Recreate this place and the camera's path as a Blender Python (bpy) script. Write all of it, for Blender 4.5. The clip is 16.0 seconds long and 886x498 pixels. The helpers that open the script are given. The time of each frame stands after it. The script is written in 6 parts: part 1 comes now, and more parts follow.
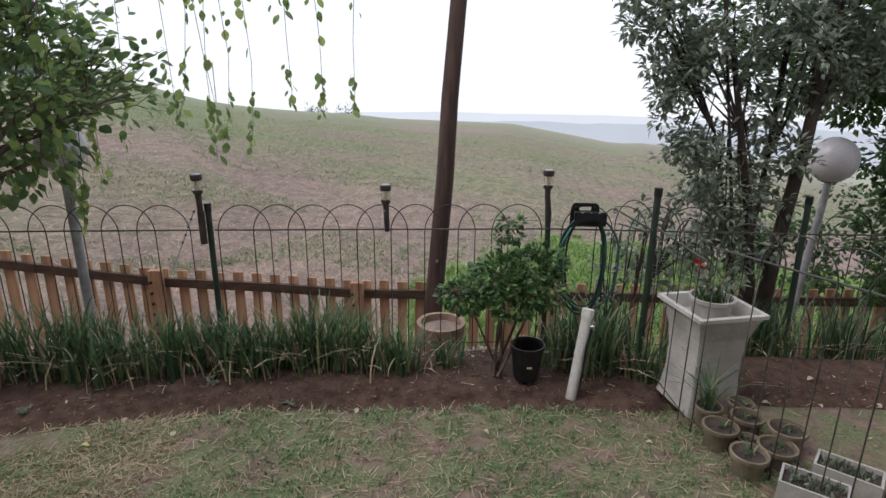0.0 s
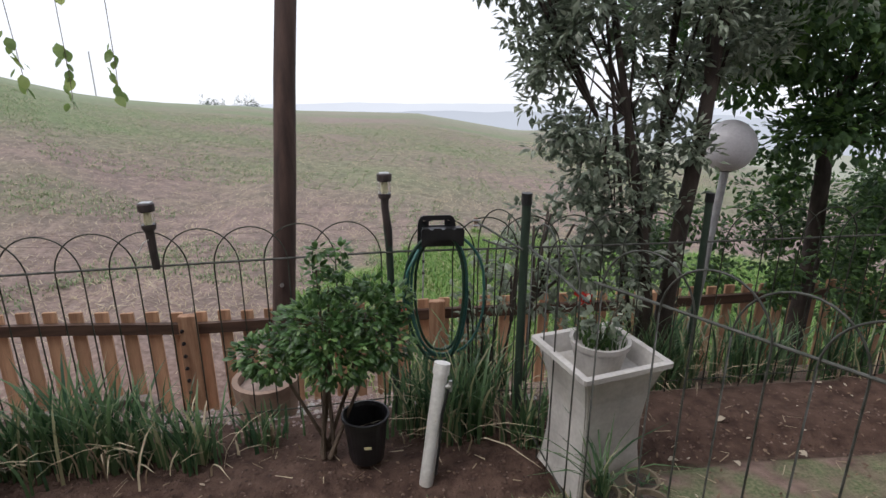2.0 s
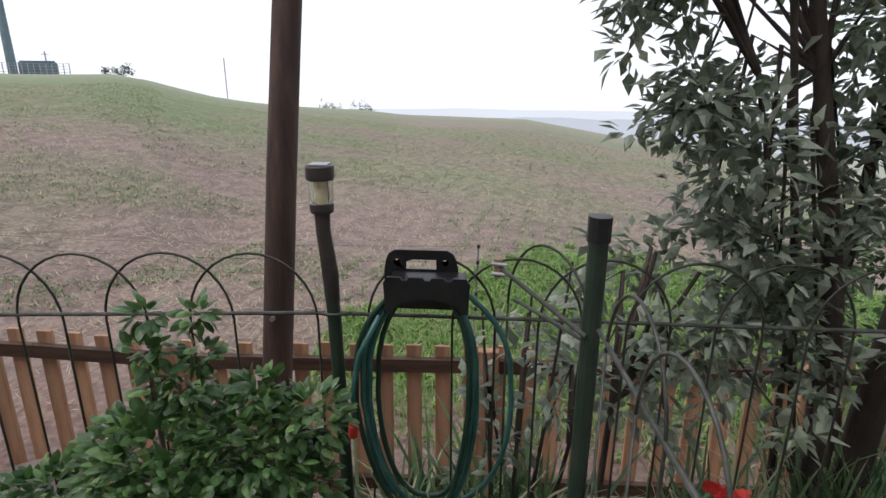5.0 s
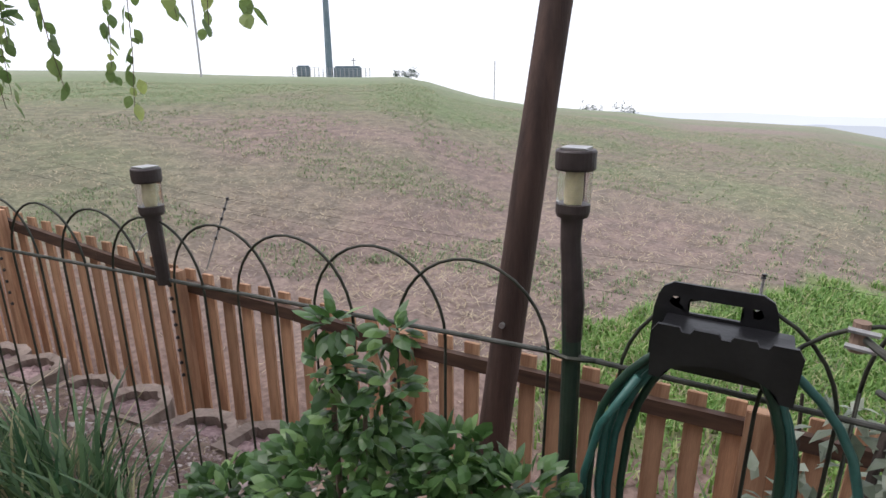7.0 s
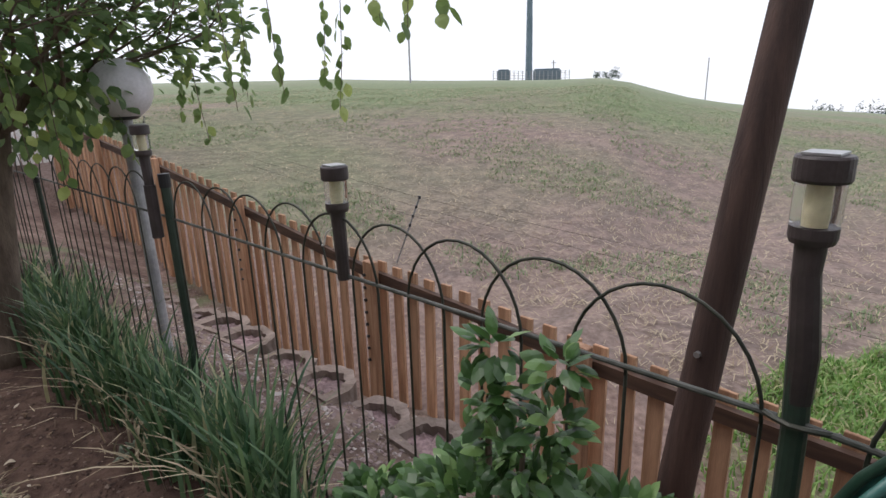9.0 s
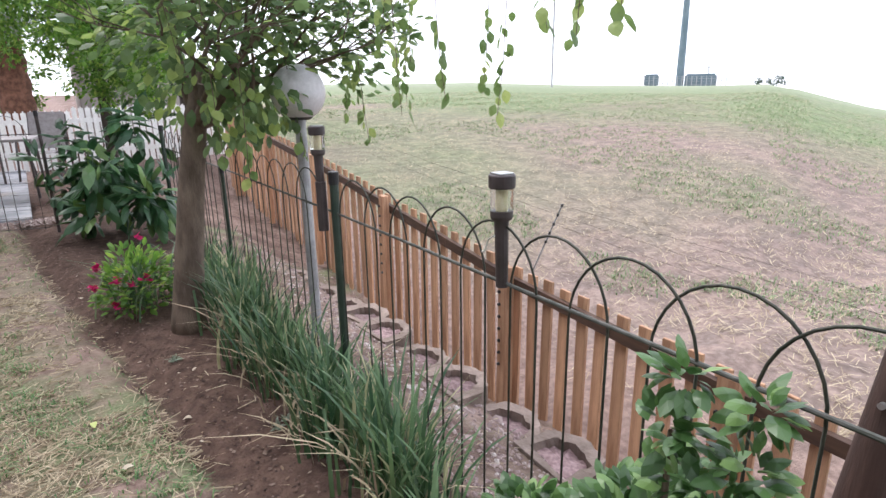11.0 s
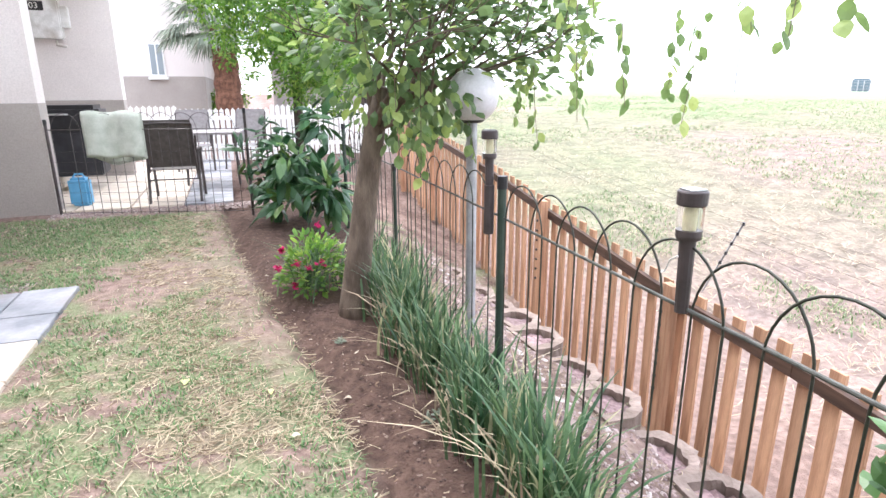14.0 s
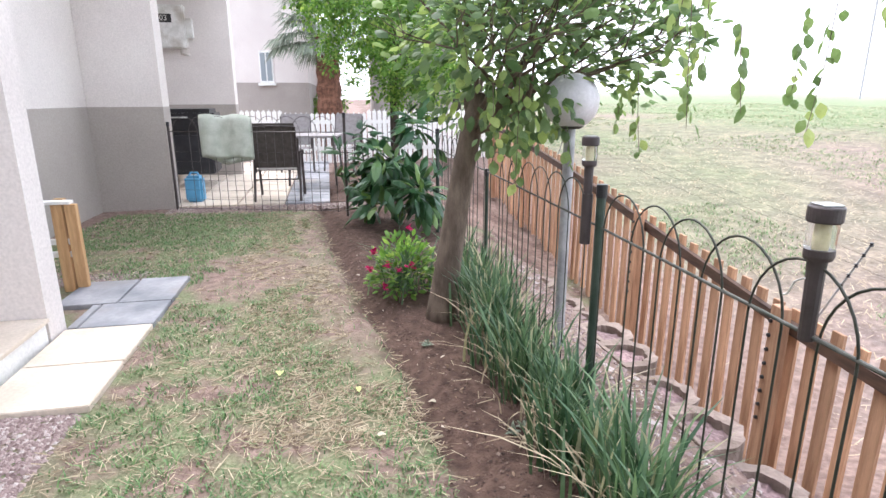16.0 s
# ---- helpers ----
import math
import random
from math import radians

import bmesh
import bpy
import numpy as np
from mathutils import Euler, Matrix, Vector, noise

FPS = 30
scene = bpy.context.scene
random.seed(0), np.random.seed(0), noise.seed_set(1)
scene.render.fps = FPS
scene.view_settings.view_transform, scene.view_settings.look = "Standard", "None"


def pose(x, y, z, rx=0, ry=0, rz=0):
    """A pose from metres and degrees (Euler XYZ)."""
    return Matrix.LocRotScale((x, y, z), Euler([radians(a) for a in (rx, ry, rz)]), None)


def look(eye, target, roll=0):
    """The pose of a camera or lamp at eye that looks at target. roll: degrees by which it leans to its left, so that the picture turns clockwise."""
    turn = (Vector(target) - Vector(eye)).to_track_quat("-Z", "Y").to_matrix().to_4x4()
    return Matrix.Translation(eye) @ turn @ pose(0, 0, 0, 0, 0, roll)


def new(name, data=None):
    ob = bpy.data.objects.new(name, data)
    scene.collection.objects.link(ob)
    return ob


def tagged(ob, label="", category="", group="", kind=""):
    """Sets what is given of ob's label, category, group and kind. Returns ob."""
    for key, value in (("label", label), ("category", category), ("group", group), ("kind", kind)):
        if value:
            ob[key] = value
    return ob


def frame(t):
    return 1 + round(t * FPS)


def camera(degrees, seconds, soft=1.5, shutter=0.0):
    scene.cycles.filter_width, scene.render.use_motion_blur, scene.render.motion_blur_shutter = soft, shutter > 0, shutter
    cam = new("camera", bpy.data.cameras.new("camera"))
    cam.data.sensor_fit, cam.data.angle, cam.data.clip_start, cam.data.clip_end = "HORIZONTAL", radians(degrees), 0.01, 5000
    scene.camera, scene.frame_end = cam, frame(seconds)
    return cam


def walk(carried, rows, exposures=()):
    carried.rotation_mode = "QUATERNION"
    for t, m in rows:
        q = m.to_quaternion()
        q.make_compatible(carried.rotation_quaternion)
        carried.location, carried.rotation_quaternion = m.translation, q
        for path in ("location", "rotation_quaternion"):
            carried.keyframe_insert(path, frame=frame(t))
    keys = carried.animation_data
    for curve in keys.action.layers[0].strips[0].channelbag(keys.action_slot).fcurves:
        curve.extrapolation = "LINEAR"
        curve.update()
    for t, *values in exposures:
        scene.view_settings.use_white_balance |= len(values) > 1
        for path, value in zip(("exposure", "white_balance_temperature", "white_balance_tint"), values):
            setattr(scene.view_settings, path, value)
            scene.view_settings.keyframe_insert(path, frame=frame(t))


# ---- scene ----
cam = camera(76.0, 16.0)
PATH = [
    (0, (-0.020, -0.294, 1.726), (-0.103, 1.614, 1.148), 0.6),
    (0.5, (0.067, -0.055, 1.704), (0.053, 1.851, 1.125), 0.5),
    (1, (0.164, 0.188, 1.683), (0.253, 2.093, 1.103), 0.5),
    (1.5, (0.286, 0.418, 1.670), (0.480, 2.315, 1.067), 0.5),
    (2, (0.445, 0.645, 1.641), (0.662, 2.539, 1.032), 0.2),
    (2.5, (0.553, 0.888, 1.482), (0.782, 2.787, 0.886), 0.2),
    (3, (0.658, 1.139, 1.474), (0.870, 3.035, 0.866), 0.1),
    (5.5, (0.850, 2.005, 1.360), (0.524, 3.882, 0.779), 0.3),
    (6, (0.828, 2.112, 1.325), (0.278, 3.937, 0.739), 0.1),
    (6.5, (0.773, 2.207, 1.308), (0.019, 3.956, 0.722), -0.3),
    (7, (0.734, 2.243, 1.309), (-0.205, 3.906, 0.724), -0.2),
    (7.5, (0.729, 2.285, 1.308), (-0.398, 3.827, 0.721), -0.9),
    (8, (0.719, 2.329, 1.297), (-0.543, 3.763, 0.717), -1.5),
    (8.5, (0.708, 2.342, 1.295), (-0.651, 3.690, 0.723), -1.4),
    (9, (0.681, 2.346, 1.293), (-0.763, 3.604, 0.727), -1.7),
    (11.5, (0.628, 2.265, 1.312), (-1.117, 3.071, 0.769), -0.7),
    (12, (0.626, 2.258, 1.314), (-1.159, 2.977, 0.771), -0.6),
    (12.5, (0.610, 2.258, 1.315), (-1.207, 2.890, 0.775), -0.5),
    (13, (0.605, 2.251, 1.317), (-1.239, 2.808, 0.778), -0.5),
    (13.5, (0.589, 2.252, 1.319), (-1.277, 2.734, 0.781), -0.4),
    (14, (0.588, 2.244, 1.318), (-1.298, 2.647, 0.786), -0.3),
    (14.5, (0.588, 2.238, 1.318), (-1.314, 2.563, 0.792), -0.3),
    (15, (0.581, 2.234, 1.317), (-1.332, 2.481, 0.796), -0.1),
    (15.5, (0.571, 2.230, 1.317), (-1.353, 2.408, 0.802), -0.0),
    (16, (0.558, 2.223, 1.313), (-1.371, 2.327, 0.802), -0.1),
]
walk(cam, [(r[0], look(r[1], r[2], r[3])) for r in PATH],
     [(0, 0.18, 6350, 13), (2, 0.24, 6350, 13), (3, 0.34, 6350, 13), (5.5, 0.22, 6350, 13), (6.2, 0.3, 6350, 13), (7, 0.42, 6350, 14), (7.8, 0.28, 6350, 14), (9.2, 0.22, 6350, 14), (11.3, 1.34, 6200, 14), (12, 1.58, 6150, 13), (12.5, 1.78, 6150, 13), (14, 2.08, 6150, 14), (15, 1.97, 6150, 14), (16, 1.72, 6150, 14)])

# world and sun: a bright overcast morning
world = bpy.data.worlds.new("world")
scene.world = world
world.use_nodes = True
wn, wl = world.node_tree.nodes, world.node_tree.links
wn.clear()
wout = wn.new("ShaderNodeOutputWorld")
wbg = wn.new("ShaderNodeBackground")
sky = wn.new("ShaderNodeTexSky")
sky.sky_type = "NISHITA"
sky.sun_disc = False
sky.sun_elevation, sky.sun_rotation = radians(55), radians(250)
sky.air_density, sky.dust_density, sky.ozone_density = 1.2, 4.0, 1.0
wtc = wn.new("ShaderNodeTexCoord")
wadd = wn.new("ShaderNodeVectorMath")
wadd.operation = "ADD"
wadd.inputs[1].default_value = (0, 0, 0.12)
wmix = wn.new("ShaderNodeMix")
wmix.data_type = "RGBA"
wmix.inputs[0].default_value = 0.72
wmix.inputs[7].default_value = (11.5, 11.8, 12.4, 1)
wl.new(wtc.outputs["Generated"], wadd.inputs[0])
wl.new(wadd.outputs[0], sky.inputs[0])
wl.new(sky.outputs[0], wmix.inputs[6])
wl.new(wmix.outputs[2], wbg.inputs[0])
wbg.inputs[1].default_value = 0.10
wl.new(wbg.outputs[0], wout.inputs[0])
sun_ob = new("sun", bpy.data.lights.new("sun", "SUN"))
sun_ob.data.energy, sun_ob.data.angle, sun_ob.data.color = 0.9, radians(25), (1.0, 0.96, 0.9)
sun_ob.matrix_world = look((0, 0, 20), (12, 5, 0))


# ---- materials ----
def mat_base(name):
    m = bpy.data.materials.new(name)
    m.use_nodes = True
    return m, m.node_tree.nodes, m.node_tree.links, m.node_tree.nodes["Principled BSDF"]


def ramp(nt, links, fac, c1, c2, p1=0.35, p2=0.65):
    r = nt.new("ShaderNodeValToRGB")
    r.color_ramp.elements[0].position, r.color_ramp.elements[1].position = p1, p2
    r.color_ramp.elements[0].color, r.color_ramp.elements[1].color = (*c1, 1), (*c2, 1)
    links.new(fac, r.inputs[0])
    return r.outputs[0]


def noise_tex(nt, links, scale, detail=4, coord="Object", stretch=None):
    n = nt.new("ShaderNodeTexNoise")
    n.inputs["Scale"].default_value, n.inputs["Detail"].default_value = scale, detail
    tc = nt.new("ShaderNodeTexCoord")
    src = tc.outputs[coord]
    if stretch:
        mp = nt.new("ShaderNodeMapping")
        mp.inputs["Scale"].default_value = stretch
        links.new(src, mp.inputs[0])
        src = mp.outputs[0]
    links.new(src, n.inputs["Vector"])
    return n.outputs["Fac"]


def mixc(nt, links, fac, a, b, blend="MIX"):
    m = nt.new("ShaderNodeMix")
    m.data_type, m.blend_type = "RGBA", blend
    for k, v in ((0, fac), (6, a), (7, b)):
        if hasattr(v, "is_output"):
            links.new(v, m.inputs[k])
        else:
            m.inputs[k].default_value = v if k == 0 else (*v, 1)
    return m.outputs[2]


def bump(nt, links, bsdf, height, strength=0.3, dist=0.01):
    b = nt.new("ShaderNodeBump")
    b.inputs["Strength"].default_value, b.inputs["Distance"].default_value = strength, dist
    links.new(height, b.inputs["Height"])
    links.new(b.outputs[0], bsdf.inputs["Normal"])


def surface(name, c1, c2, scale=8.0, fine=60.0, rough=0.8, metal=0.0, strength=0.25, dist=0.004, stretch=None, vary=0.0, coord="Object", stain=None):
    m, nt, ln, b = mat_base(name)
    f1 = noise_tex(nt, ln, scale, 5, coord, stretch)
    f2 = noise_tex(nt, ln, fine, 3, coord, stretch)
    col = ramp(nt, ln, f1, c1, c2)
    col = mixc(nt, ln, 0.35, col, ramp(nt, ln, f2, (0.55, 0.55, 0.55), (1.25, 1.25, 1.25), 0.2, 0.8), "MULTIPLY")
    if stain:
        f3 = noise_tex(nt, ln, scale * 0.35, 6, coord)
        col = mixc(nt, ln, ramp(nt, ln, f3, (0, 0, 0), (1, 1, 1), 0.52, 0.68), col, stain)
    if vary:
        oi = nt.new("ShaderNodeObjectInfo")
        hs = nt.new("ShaderNodeMapRange")
        hs.inputs[3].default_value, hs.inputs[4].default_value = 1 - vary, 1 + vary
        ln.new(oi.outputs["Random"], hs.inputs[0])
        vm = nt.new("ShaderNodeVectorMath")
        vm.operation = "SCALE"
        ln.new(col, vm.inputs[0])
        ln.new(hs.outputs[0], vm.inputs[3])
        col = vm.outputs[0]
    ln.new(col, b.inputs["Base Color"])
    b.inputs["Roughness"].default_value, b.inputs["Metallic"].default_value = rough, metal
    bump(nt, ln, b, f2, strength, dist)
    return m


def leaf_mat(name, c1, c2, c3=None, rough=0.5, trans=0.35):
    """Leaves that let some light through, each a little different."""
    m, nt, ln, b = mat_base(name)
    g = nt.new("ShaderNodeNewGeometry")
    r = nt.new("ShaderNodeValToRGB")
    e = r.color_ramp.elements
    e[0].color, e[1].color = (*c1, 1), (*c2, 1)
    if c3:
        e[1].position = 0.8
        x = e.new(0.93)
        x.color = (*c3, 1)
    ln.new(g.outputs["Random Per Island"], r.inputs[0])
    ln.new(r.outputs[0], b.inputs["Base Color"])
    b.inputs["Roughness"].default_value = rough
    t = nt.new("ShaderNodeBsdfTranslucent")
    ln.new(r.outputs[0], t.inputs[0])
    mx = nt.new("ShaderNodeMixShader")
    mx.inputs[0].default_value = trans
    ln.new(b.outputs[0], mx.inputs[1])
    ln.new(t.outputs[0], mx.inputs[2])
    ln.new(mx.outputs[0], nt["Material Output"].inputs[0])
    return m


M = {}
M["iron"] = surface("weathered_dark_green_iron", (0.025, 0.03, 0.022), (0.06, 0.06, 0.045), 25, 120, 0.55, 0.3)
M["rail"] = surface("weathered_grey_green_rail", (0.05, 0.055, 0.045), (0.11, 0.11, 0.10), 25, 120, 0.55, 0.3)
M["post_green"] = surface("dark_green_painted_post", (0.018, 0.035, 0.025), (0.035, 0.055, 0.04), 12, 90, 0.45)
M["picket"] = surface("stained_picket_wood", (0.33, 0.175, 0.10), (0.56, 0.335, 0.205), 3, 26, 0.8, 0, 0.5, 0.004, (9, 9, 0.8), 0.22)
M["rail_wood"] = surface("dark_stained_rail_wood", (0.05, 0.026, 0.018), (0.10, 0.055, 0.035), 3, 26, 0.75, 0, 0.4, 0.003, (0.8, 9, 9), 0.1)
M["pole"] = surface("creosoted_pole_wood", (0.042, 0.023, 0.018), (0.085, 0.048, 0.037), 2.5, 22, 0.8, 0, 0.6, 0.006, (7, 7, 0.6))
M["timber"] = surface("fresh_pine_timber", (0.42, 0.24, 0.11), (0.60, 0.38, 0.19), 3, 25, 0.7, 0, 0.3, 0.002, (9, 9, 0.8))
M["brown_plastic"] = surface("brown_plastic", (0.035, 0.026, 0.026), (0.06, 0.045, 0.045), 15, 100, 0.45)
M["black_plastic"] = surface("black_plastic", (0.008, 0.008, 0.010), (0.018, 0.018, 0.02), 15, 120, 0.4, 0, 0.1)
M["black_cover"] = surface("black_fabric_cover", (0.010, 0.010, 0.013), (0.025, 0.025, 0.03), 6, 80, 0.6)
M["white_plastic"] = surface("dirty_white_plastic", (0.60, 0.59, 0.56), (0.78, 0.77, 0.75), 8, 70, 0.5, 0, 0.1, 0.002, None, 0, "Object", (0.42, 0.38, 0.33))
M["white_paint"] = surface("white_painted_wood", (0.72, 0.72, 0.70), (0.82, 0.82, 0.80), 6, 60, 0.6)
M["concrete_white"] = surface("stained_white_concrete", (0.42, 0.40, 0.38), (0.58, 0.56, 0.53), 6, 60, 0.85, 0, 0.3, 0.003, None, 0, "Object", (0.30, 0.27, 0.22))
M["globe_stem"] = surface("grey_metal_stem", (0.28, 0.28, 0.29), (0.42, 0.42, 0.43), 14, 90, 0.5, 0.2)
M["hose_green"] = surface("green_garden_hose", (0.02, 0.095, 0.085), (0.05, 0.155, 0.135), 14, 120, 0.4)
M["hose_dark"] = surface("dark_green_garden_hose", (0.008, 0.035, 0.022), (0.018, 0.055, 0.035), 14, 120, 0.45)
M["red"] = surface("red_plastic", (0.5, 0.03, 0.02), (0.6, 0.05, 0.03), 15, 90, 0.4)
M["blue"] = surface("blue_plastic", (0.10, 0.33, 0.55), (0.14, 0.40, 0.62), 15, 90, 0.4)
M["terracotta"] = surface("mossy_terracotta", (0.24, 0.16, 0.12), (0.36, 0.25, 0.19), 8, 60, 0.9, 0, 0.5, 0.004, None, 0, "Object", (0.22, 0.20, 0.15))
M["pot_dull"] = surface("weathered_clay_pot", (0.16, 0.13, 0.09), (0.27, 0.22, 0.16), 12, 70, 0.9, 0, 0.4, 0.004, None, 0.2)
M["block"] = surface("concrete_block", (0.18, 0.135, 0.11), (0.31, 0.24, 0.205), 8, 50, 0.95, 0, 0.7, 0.008, None, 0.15)
M["wall_light"] = surface("cream_plaster", (0.64, 0.585, 0.56), (0.70, 0.65, 0.62), 1.2, 60, 0.9, 0, 0.15, 0.003)
M["wall_dark"] = surface("taupe_plaster", (0.33, 0.295, 0.27), (0.39, 0.35, 0.32), 1.2, 60, 0.9, 0, 0.15, 0.003)
M["slab_cream"] = surface("cream_paver", (0.55, 0.47, 0.38), (0.66, 0.58, 0.49), 3, 60, 0.85, 0, 0.2, 0.002, None, 0.05, "Object")
M["slab_slate"] = surface("slate_paver", (0.17, 0.18, 0.20), (0.32, 0.32, 0.34), 3, 30, 0.7, 0, 0.4, 0.003, None, 0.08, "Object", (0.25, 0.22, 0.2))
M["bark"] = surface("smooth_brown_bark", (0.09, 0.065, 0.048), (0.19, 0.145, 0.11), 6, 50, 0.9, 0, 0.7, 0.006, (3, 3, 1))
M["bark_dark"] = surface("dark_bark", (0.035, 0.026, 0.022), (0.085, 0.065, 0.055), 6, 50, 0.9, 0, 0.7, 0.006, (3, 3, 1))
M["palm_bark"] = surface("shaggy_palm_bark", (0.10, 0.045, 0.028), (0.22, 0.11, 0.07), 9, 30, 1.0, 0, 1.0, 0.03)
M["towel"] = surface("pale_green_towel", (0.42, 0.45, 0.38), (0.54, 0.57, 0.50), 9, 90, 1.0, 0, 0.6, 0.006)
M["mesh_brown"] = surface("brown_sling_fabric", (0.045, 0.037, 0.033), (0.075, 0.062, 0.055), 20, 200, 0.7)
M["mesh_grey"] = surface("grey_sling_fabric", (0.22, 0.20, 0.20), (0.30, 0.28, 0.28), 20, 200, 0.7)
M["chair_metal"] = surface("brown_powder_coated_metal", (0.05, 0.042, 0.04), (0.085, 0.07, 0.068), 20, 120, 0.45, 0.3)
M["tower"] = surface("blue_green_grey_steel", (0.10, 0.15, 0.18), (0.15, 0.20, 0.23), 0.5, 5, 0.6)
# far foliage, greyed in its base colour to stand for haze
M["haze_bush"] = surface("hazy_distant_foliage", (0.07, 0.10, 0.08), (0.12, 0.15, 0.12), 0.5, 4, 1.0)
M["silver"] = surface("galvanised_steel", (0.40, 0.40, 0.40), (0.55, 0.55, 0.55), 30, 120, 0.4, 0.8)
M["wire"] = surface("dark_wire", (0.03, 0.03, 0.03), (0.07, 0.06, 0.05), 30, 120, 0.6, 0.5)
M["lf_shrub"] = leaf_mat("dark_shrub_leaves", (0.035, 0.085, 0.025), (0.10, 0.20, 0.06), (0.19, 0.31, 0.10), 0.35, 0.3)
M["lf_tree"] = leaf_mat("round_tree_leaves", (0.075, 0.14, 0.05), (0.20, 0.30, 0.12), (0.34, 0.45, 0.13), 0.5, 0.5)
M["lf_light"] = leaf_mat("light_hanging_leaves", (0.12, 0.20, 0.06), (0.26, 0.36, 0.12), (0.42, 0.50, 0.16), 0.5, 0.5)
M["lf_bright"] = leaf_mat("bright_green_leaves", (0.08, 0.19, 0.03), (0.20, 0.37, 0.06), (0.36, 0.50, 0.10), 0.5, 0.5)
M["lf_grey"] = leaf_mat("grey_green_leaves", (0.12, 0.155, 0.11), (0.30, 0.35, 0.26), (0.42, 0.46, 0.37), 0.36, 0.42)
M["lf_deep"] = leaf_mat("deep_green_leaves", (0.035, 0.08, 0.03), (0.09, 0.17, 0.05), (0.14, 0.26, 0.06), 0.5, 0.35)
M["lf_big"] = leaf_mat("broad_dark_leaves", (0.02, 0.07, 0.03), (0.05, 0.13, 0.045), (0.14, 0.24, 0.06), 0.35, 0.2)
M["blade"] = leaf_mat("strap_leaves", (0.035, 0.09, 0.042), (0.15, 0.245, 0.11), (0.44, 0.42, 0.25), 0.4, 0.35)
M["grass"] = leaf_mat("lawn_blades", (0.07, 0.16, 0.06), (0.19, 0.32, 0.12), (0.46, 0.42, 0.28), 0.6, 0.3)
M["straw"] = leaf_mat("dry_straw", (0.30, 0.23, 0.15), (0.54, 0.46, 0.32), (0.20, 0.14, 0.09), 0.8, 0.1)
M["fieldgrass"] = leaf_mat("field_tufts", (0.15, 0.23, 0.11), (0.27, 0.36, 0.18), (0.42, 0.39, 0.28), 0.7, 0.3)
M["verge"] = leaf_mat("bright_verge_grass", (0.11, 0.23, 0.05), (0.24, 0.39, 0.10), (0.40, 0.42, 0.20), 0.6, 0.3)
M["petal_pink"] = leaf_mat("magenta_petals", (0.55, 0.01, 0.14), (0.75, 0.03, 0.22), None, 0.6, 0.3)
M["leaf_yellow"] = leaf_mat("yellow_green_leaf", (0.50, 0.56, 0.18), (0.60, 0.66, 0.25), None, 0.5, 0.2)
M["leaf_pale"] = leaf_mat("pale_dry_leaf", (0.45, 0.38, 0.28), (0.60, 0.53, 0.42), None, 0.7, 0.2)
M["leaf_litter"] = leaf_mat("brown_and_pale_litter", (0.10, 0.06, 0.04), (0.26, 0.18, 0.12), (0.55, 0.48, 0.38), 0.8, 0.1)
M["petal_red"] = leaf_mat("red_petals", (0.45, 0.02, 0.02), (0.6, 0.06, 0.03), None, 0.6, 0.3)
M["crumb"] = leaf_mat("soil_crumbs", (0.05, 0.03, 0.024), (0.15, 0.095, 0.075), (0.22, 0.16, 0.13), 0.95, 0.0)
M["gravel"] = surface("purple_grey_gravel", (0.16, 0.10, 0.10), (0.30, 0.21, 0.21), 40, 90, 0.9, 0, 0.5, 0.004, None, 0.3)
M["pebble"] = leaf_mat("loose_pebbles", (0.18, 0.125, 0.12), (0.36, 0.28, 0.26), (0.46, 0.41, 0.38), 0.9, 0.0)


def glassy(name, color, rough, trans, ior=1.45):
    m, nt, ln, b = mat_base(name)
    b.inputs["Base Color"].default_value = (*color, 1)
    b.inputs["Roughness"].default_value = rough
    b.inputs["Transmission Weight"].default_value = trans
    b.inputs["IOR"].default_value = ior
    return m


M["glass"] = glassy("clear_plastic_lens", (0.9, 0.9, 0.9), 0.12, 0.92, 1.12)
M["pane"] = glassy("window_pane", (0.3, 0.35, 0.38), 0.05, 0.2)
M["opal"] = surface("opal_globe_plastic", (0.66, 0.64, 0.68), (0.73, 0.71, 0.74), 4, 60, 0.3, 0, 0.05)
M["yellow"] = surface("yellowed_led_core", (0.62, 0.56, 0.30), (0.72, 0.66, 0.42), 20, 120, 0.5)


